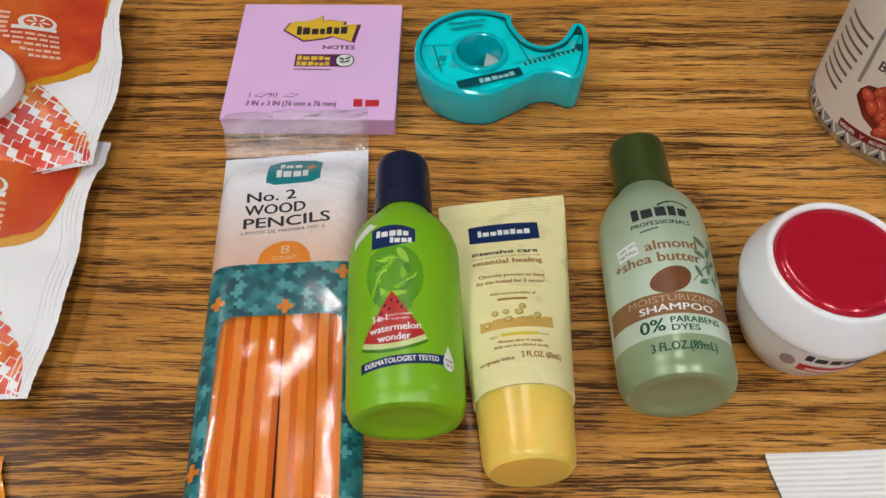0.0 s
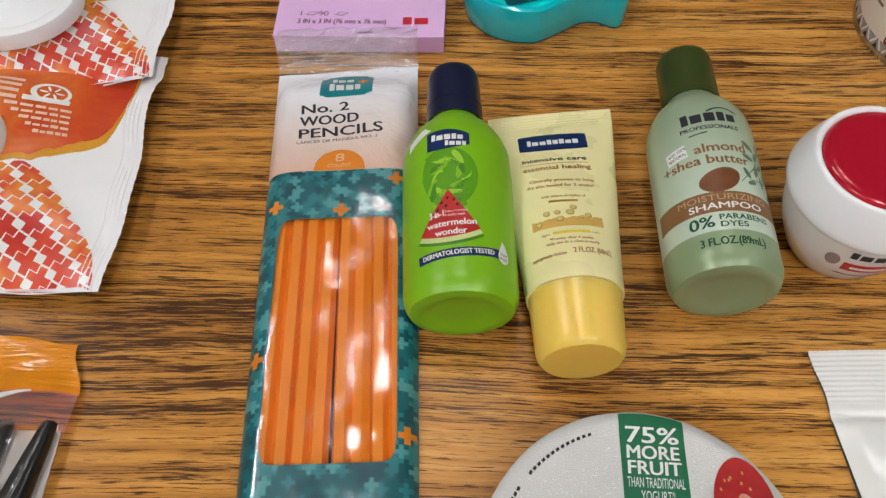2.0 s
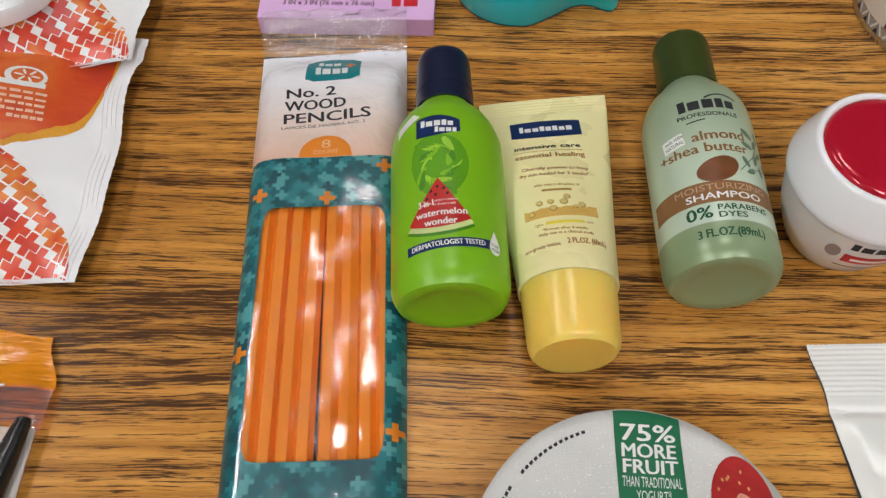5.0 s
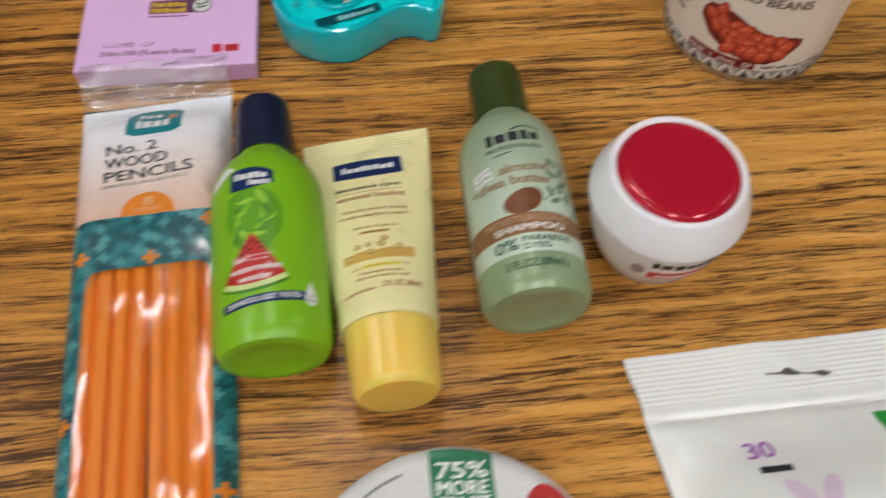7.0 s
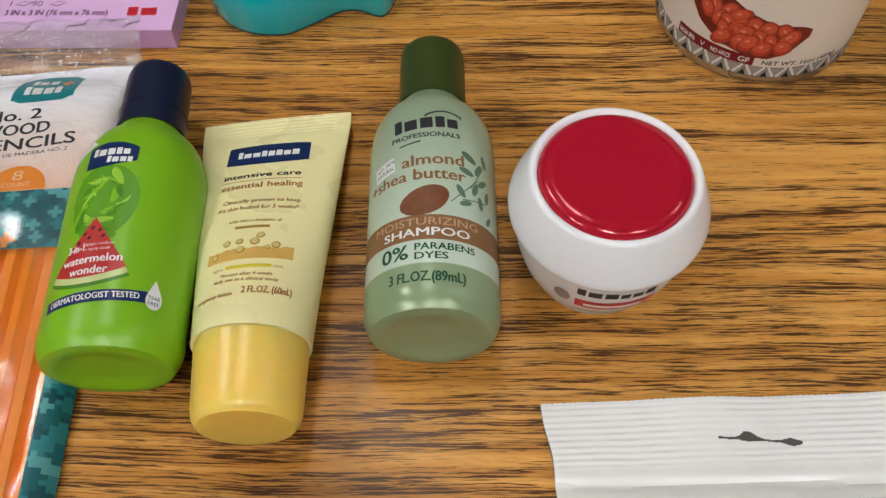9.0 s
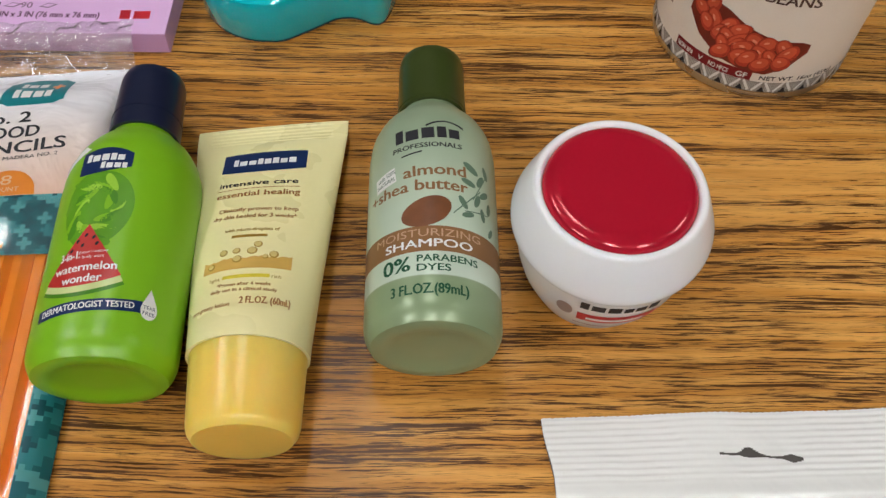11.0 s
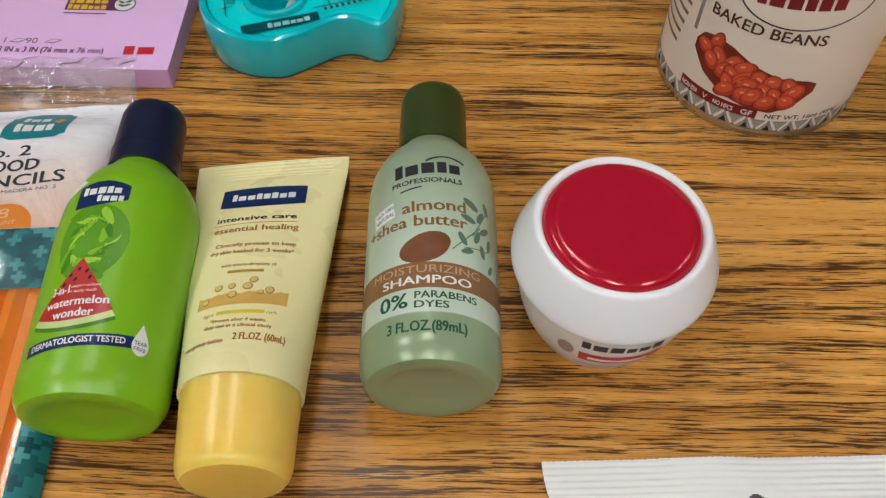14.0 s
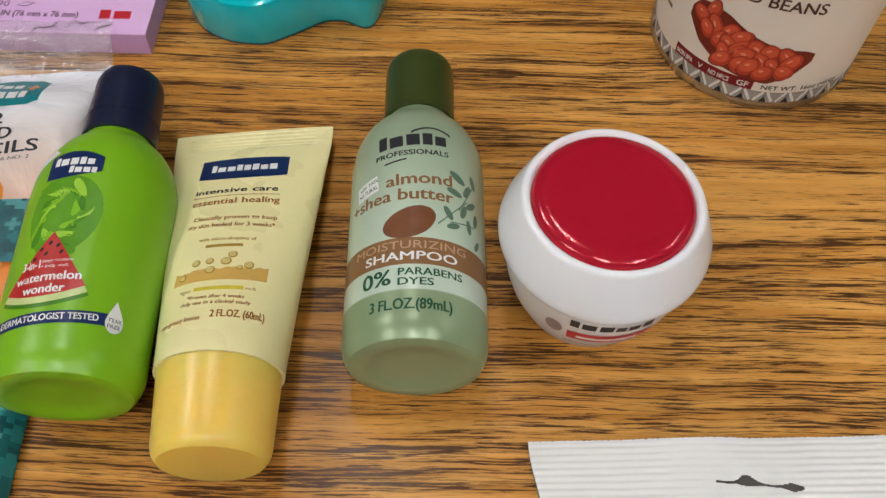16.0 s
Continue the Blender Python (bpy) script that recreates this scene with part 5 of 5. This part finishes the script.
def wipes_pack(m, label, torn_edge, cross_edge, bulge, dx, dy, lid_at):
    ob = thing("wipes_pack", m, label, "wipes pack", "packs of wipes")
    W, H = 165.0, 118.0

    def right(y):
        return 1.6 * rip(0, y, 0.05, 2) - 3.0 * math.exp(-((y - 92) / 16) ** 2) + 1.2 * math.exp(-((y - 106) / 3) ** 2) + bulge * ease(y, 16, 44)

    def tz(x, y):
        d = min(-x + right(y), W + x)
        z = 9.0 + 15.0 * ease(d, 6, 60) * ease(min(y, H - y) + 8, 0, 44) + 1.2 * rip(x, y, 0.05, 3) * ease(d, 0, 14)
        return z + 0.7 * math.sin(y * 0.18 + x * 0.05) * (1 - ease(d, 10, 30)) * ease(d, 0, 5) - 3.5 * (1 - ease(y, 0, 14)) * ease(d, 0, 30)

    def xy(s, t):
        y = H * t
        return right(y) - (W + right(y)) * s, y

    nu, nv = 110, 90
    top = grid(lambda s, t: (lambda x, y: (x + (0.25 * math.sin(y * 3.6) if s == 0 else 0), y, tz(x, y)))(*xy(s, t)), nu, nv)
    bot = grid(lambda s, t: (lambda x, y: (x, y, max(0.4, 9.0 - 8.6 * ease(min(-x + right(y), W + x), 4, 26) * ease(min(y, H - y) + 4, 0, 16))))(*xy(s, t)), nu, nv)
    part("film", merge(top, bot), PACK_WHITE, ob, "white soft film with a crimped side seam")
    for k in range(4):
        part("seam_line", grid(lambda s, t, k=k: (lambda y: (right(y) - 2.4 - 1.8 * k - 0.7 * t, y, tz(right(y) - 2.4 - 1.8 * k - 0.7 * t, y) + 0.12 + 0.2 * math.sin(math.pi * t)))(H * s), 60, 3), PACK_WHITE, ob)
    on = lambda lift: (lambda u, v: (u, v, tz(u, v) + lift))
    torn = lambda x, a: 1.1 * rip(x, a, 0.22, 5) + 0.7 * rip(x, a, 0.9, 6)
    low = lambda x: float(np.interp(-x, *torn_edge)) + torn(x, 1)
    low2 = lambda x: low(x) + float(np.interp(-x, [5, 12, 30, 50, 160], [8, 7, 3.4, 2.2, 1.6])) + torn(x, 9)
    fx = -torn_edge[0][0]
    part("flame_print", patch(fx, -160, low, lambda x: H - 0.5 - 4 * (1 - ease(fx - x, 0, 10)), on(0.25), 80, 30), FLAME_EDGE, ob, "amber torn-edge print")
    part("flame_print", patch(fx - 1.5, -160, lambda x: min(low2(x), H - 1), lambda x: H - 0.7, on(0.4), 80, 30), FLAME, ob, "red-orange print")
    part("cross_print", patch(-cross_edge[0][0], -160, lambda x: 0.6, lambda x: float(np.interp(-x, *cross_edge)), on(0.25), 80, 26), CROSS, ob, "red crosses printed on white")
    for k in range(4):
        part("small_print_bar", bar(-78 + 2 * k + dx, 97 - 3.6 * k + dy, -62 + dx, 97 - 3.4 * k + dy, 1.8, on(0.6)), PEACH_TEXT, ob)
    for k in range(5):
        part("small_print_bar", blocks(-66 + 3.6 * k + dx, 83.5 - 3.1 * k + dy, -41 + 0.4 * k + dx, 85.0 - 3.1 * k + dy, 1.7, on(0.6), 5, k), PEACH_TEXT, ob)
    sx, sy = -50.6 + dx, 93.7 + dy
    part("stamp_print", disc(sx - 0.4, sy - 0.2, 7.4, 5.6, on(0.56), 0, 36), PAPER_WHITE, ob, "white printed stamp")
    part("stamp_print", disc(sx, sy, 5.6, 4.2, on(0.66), 0, 30), FLAME, ob)
    for k in range(6):
        part("stamp_ray", disc(sx + 3 * math.cos(k * 1.05), sy + 2.3 * math.sin(k * 1.05), 1.7, 0.5, on(0.76), 60 * k, 10), PAPER_WHITE, ob)
    part("stamp_print", bar(sx - 9.4, sy - 6.5, sx + 7.6, sy - 5.1, 2.6, on(0.68)), PAPER_WHITE, ob)
    lx, ly = lid_at
    zc = tz(lx, ly)
    cover = turned([(24.6, -4), (24.6, 1.2), (23.6, 3.0), (21.0, 3.8), (19.5, 3.4), (18.5, 3.9), (6, 4.6)], 72)
    part("flip_lid", ([(x * 1.15 + lx, y + ly, z + zc - 1.0) for x, y, z in cover[0]], cover[1]), WHITE_GLOSS, ob, "white plastic flip lid")
    return ob


wipes_pack(at(-146.0, 118.6), "soft white and red-orange pack of wipes lying flat", ([9.5, 10.5, 12, 15, 19.5, 27, 38, 60, 160], [104, 94, 80, 69, 64, 60, 52.5, 46, 44]), ([4.6, 5.2, 7, 14, 21, 31, 40, 60, 160], [6, 8, 16, 26, 35, 47, 51.5, 44, 42]), 0.0, 11, -6, (-76, 56))
wipes_pack(pose(-0.1475, 0.2205, 0.0050, 1.2, 0, 8.0), "soft white and red-orange pack of wipes overlapping another", ([3.5, 4.5, 7, 15, 23.5, 33, 60, 160], [92, 66, 53, 48, 43, 36, 30, 28]), ([2.5, 4.4, 12, 18, 26, 33, 60, 160], [4, 16, 27, 35, 42, 34.5, 29, 27]), 5.0, 20, -14, (-58, 37))

# ---- packet of black pens ----
ORANGE_FILM = plain("orange_glossy_film", (0.78, 0.27, 0.012), 0.18, vary=0.06, bump=0)
bumped(ORANGE_FILM.node_tree, ORANGE_FILM.node_tree.nodes["Principled BSDF"], noise_of(ORANGE_FILM.node_tree, coords(ORANGE_FILM.node_tree, (0.5, 3, 1)), 60.0, 3.0, 0.5, 0.5), 0.5, 0.003)
pens = thing("pen_packet", at(-152.2, 100.4, 0, 0), "orange topped clear packet of black pens on a white card", "pen packet")
PR = lambda y: 0.2 + 5.6 * ease(y, 2, 19) - 1.8 * ease(y, 20, 60)


def pen_z(x, y):
    d = PR(y) - x
    return 2.4 + 8.8 * ease(d, 0, 9) * ease(y, 6, 40) + 0.9 * rip(x, y * 2, 0.07, 4) * ease(y, 0, 6)


part("orange_header", grid(lambda s, t: (lambda x, y: (x, -y, pen_z(x, y)))(PR(19.5 * t) - 120 * s, 19.5 * t - 3.0 * ease(s, 0.02, 0.2) * (1 - t)), 70, 24), ORANGE_FILM, pens, "crinkled orange header film")
part("frosted_band", grid(lambda s, t: (lambda x, y: (x, -y, pen_z(x, y) + 0.3))(PR(19 + 14 * t) - 0.4 - 118 * s, 19 + 14 * t), 50, 8), clear_film("frosted_peach_film", (1.0, 0.62, 0.45), 0.2, 0.12, 0.4, 50.0, 0.8), pens, "frosted peach strip of film")
part("card", box(-118, 2.6, -150, -31.5, 0.4, 1.2, 0.3), PAPER_WHITE, pens, "white card insert", smooth=False)
part("white_print", patch(-60, -9.5, lambda x: -18.6 - 5.0 * ease(-x, 10, 34) , lambda x: -19.4 - 10.5 * ease(-x, 9, 34), lambda u, v: (u, v, pen_z(u, -v) + 0.9), 24, 4), PAPER_WHITE, pens, "white curved print")
BLACK_PEN = plain("black_pen_plastic", (0.012, 0.013, 0.013), 0.22, vary=0.1, bump=0.02)
for k in range(6):
    cx = 0.4 - 14.5 * k
    pen = part("pen", loft([[(cx - 0.17 * q + r * math.cos(2 * math.pi * j / 24), -30.0 - q, 5.4 + r * math.sin(2 * math.pi * j / 24)) for j in range(24)] for q, r in ((0, 1.8), (0.5, 2.5), (8, 3.4), (26, 4.9), (34, 5.2), (34.5, 4.8), (110, 4.8), (111, 4.0))]), BLACK_PEN, pens, "black tapered pen" if k == 0 else "")
    part("clip", grid(lambda s, t, cx=cx: (cx - 0.17 * 28 * s - 0.9 + 1.8 * t, -31 - 28 * s, 7.9 + 2.6 * s + 0.3 * math.sin(math.pi * t)), 8, 4), BLACK_PEN, pen)
part("clear_film", grid(lambda s, t: (lambda x, y: (x, -y, pen_z(x, y) + 0.6 + 0.5 * rip(x, y, 0.09, 7)))(PR(18 + 132 * t) - 120 * s, 18 + 132 * t), 50, 60), clear_film("clear_pink_film", (1.0, 0.95, 0.93), gloss=0.10, body=0.02, wrinkle=0.4, scale=40.0, sheen=0.9), pens, "clear packet film")
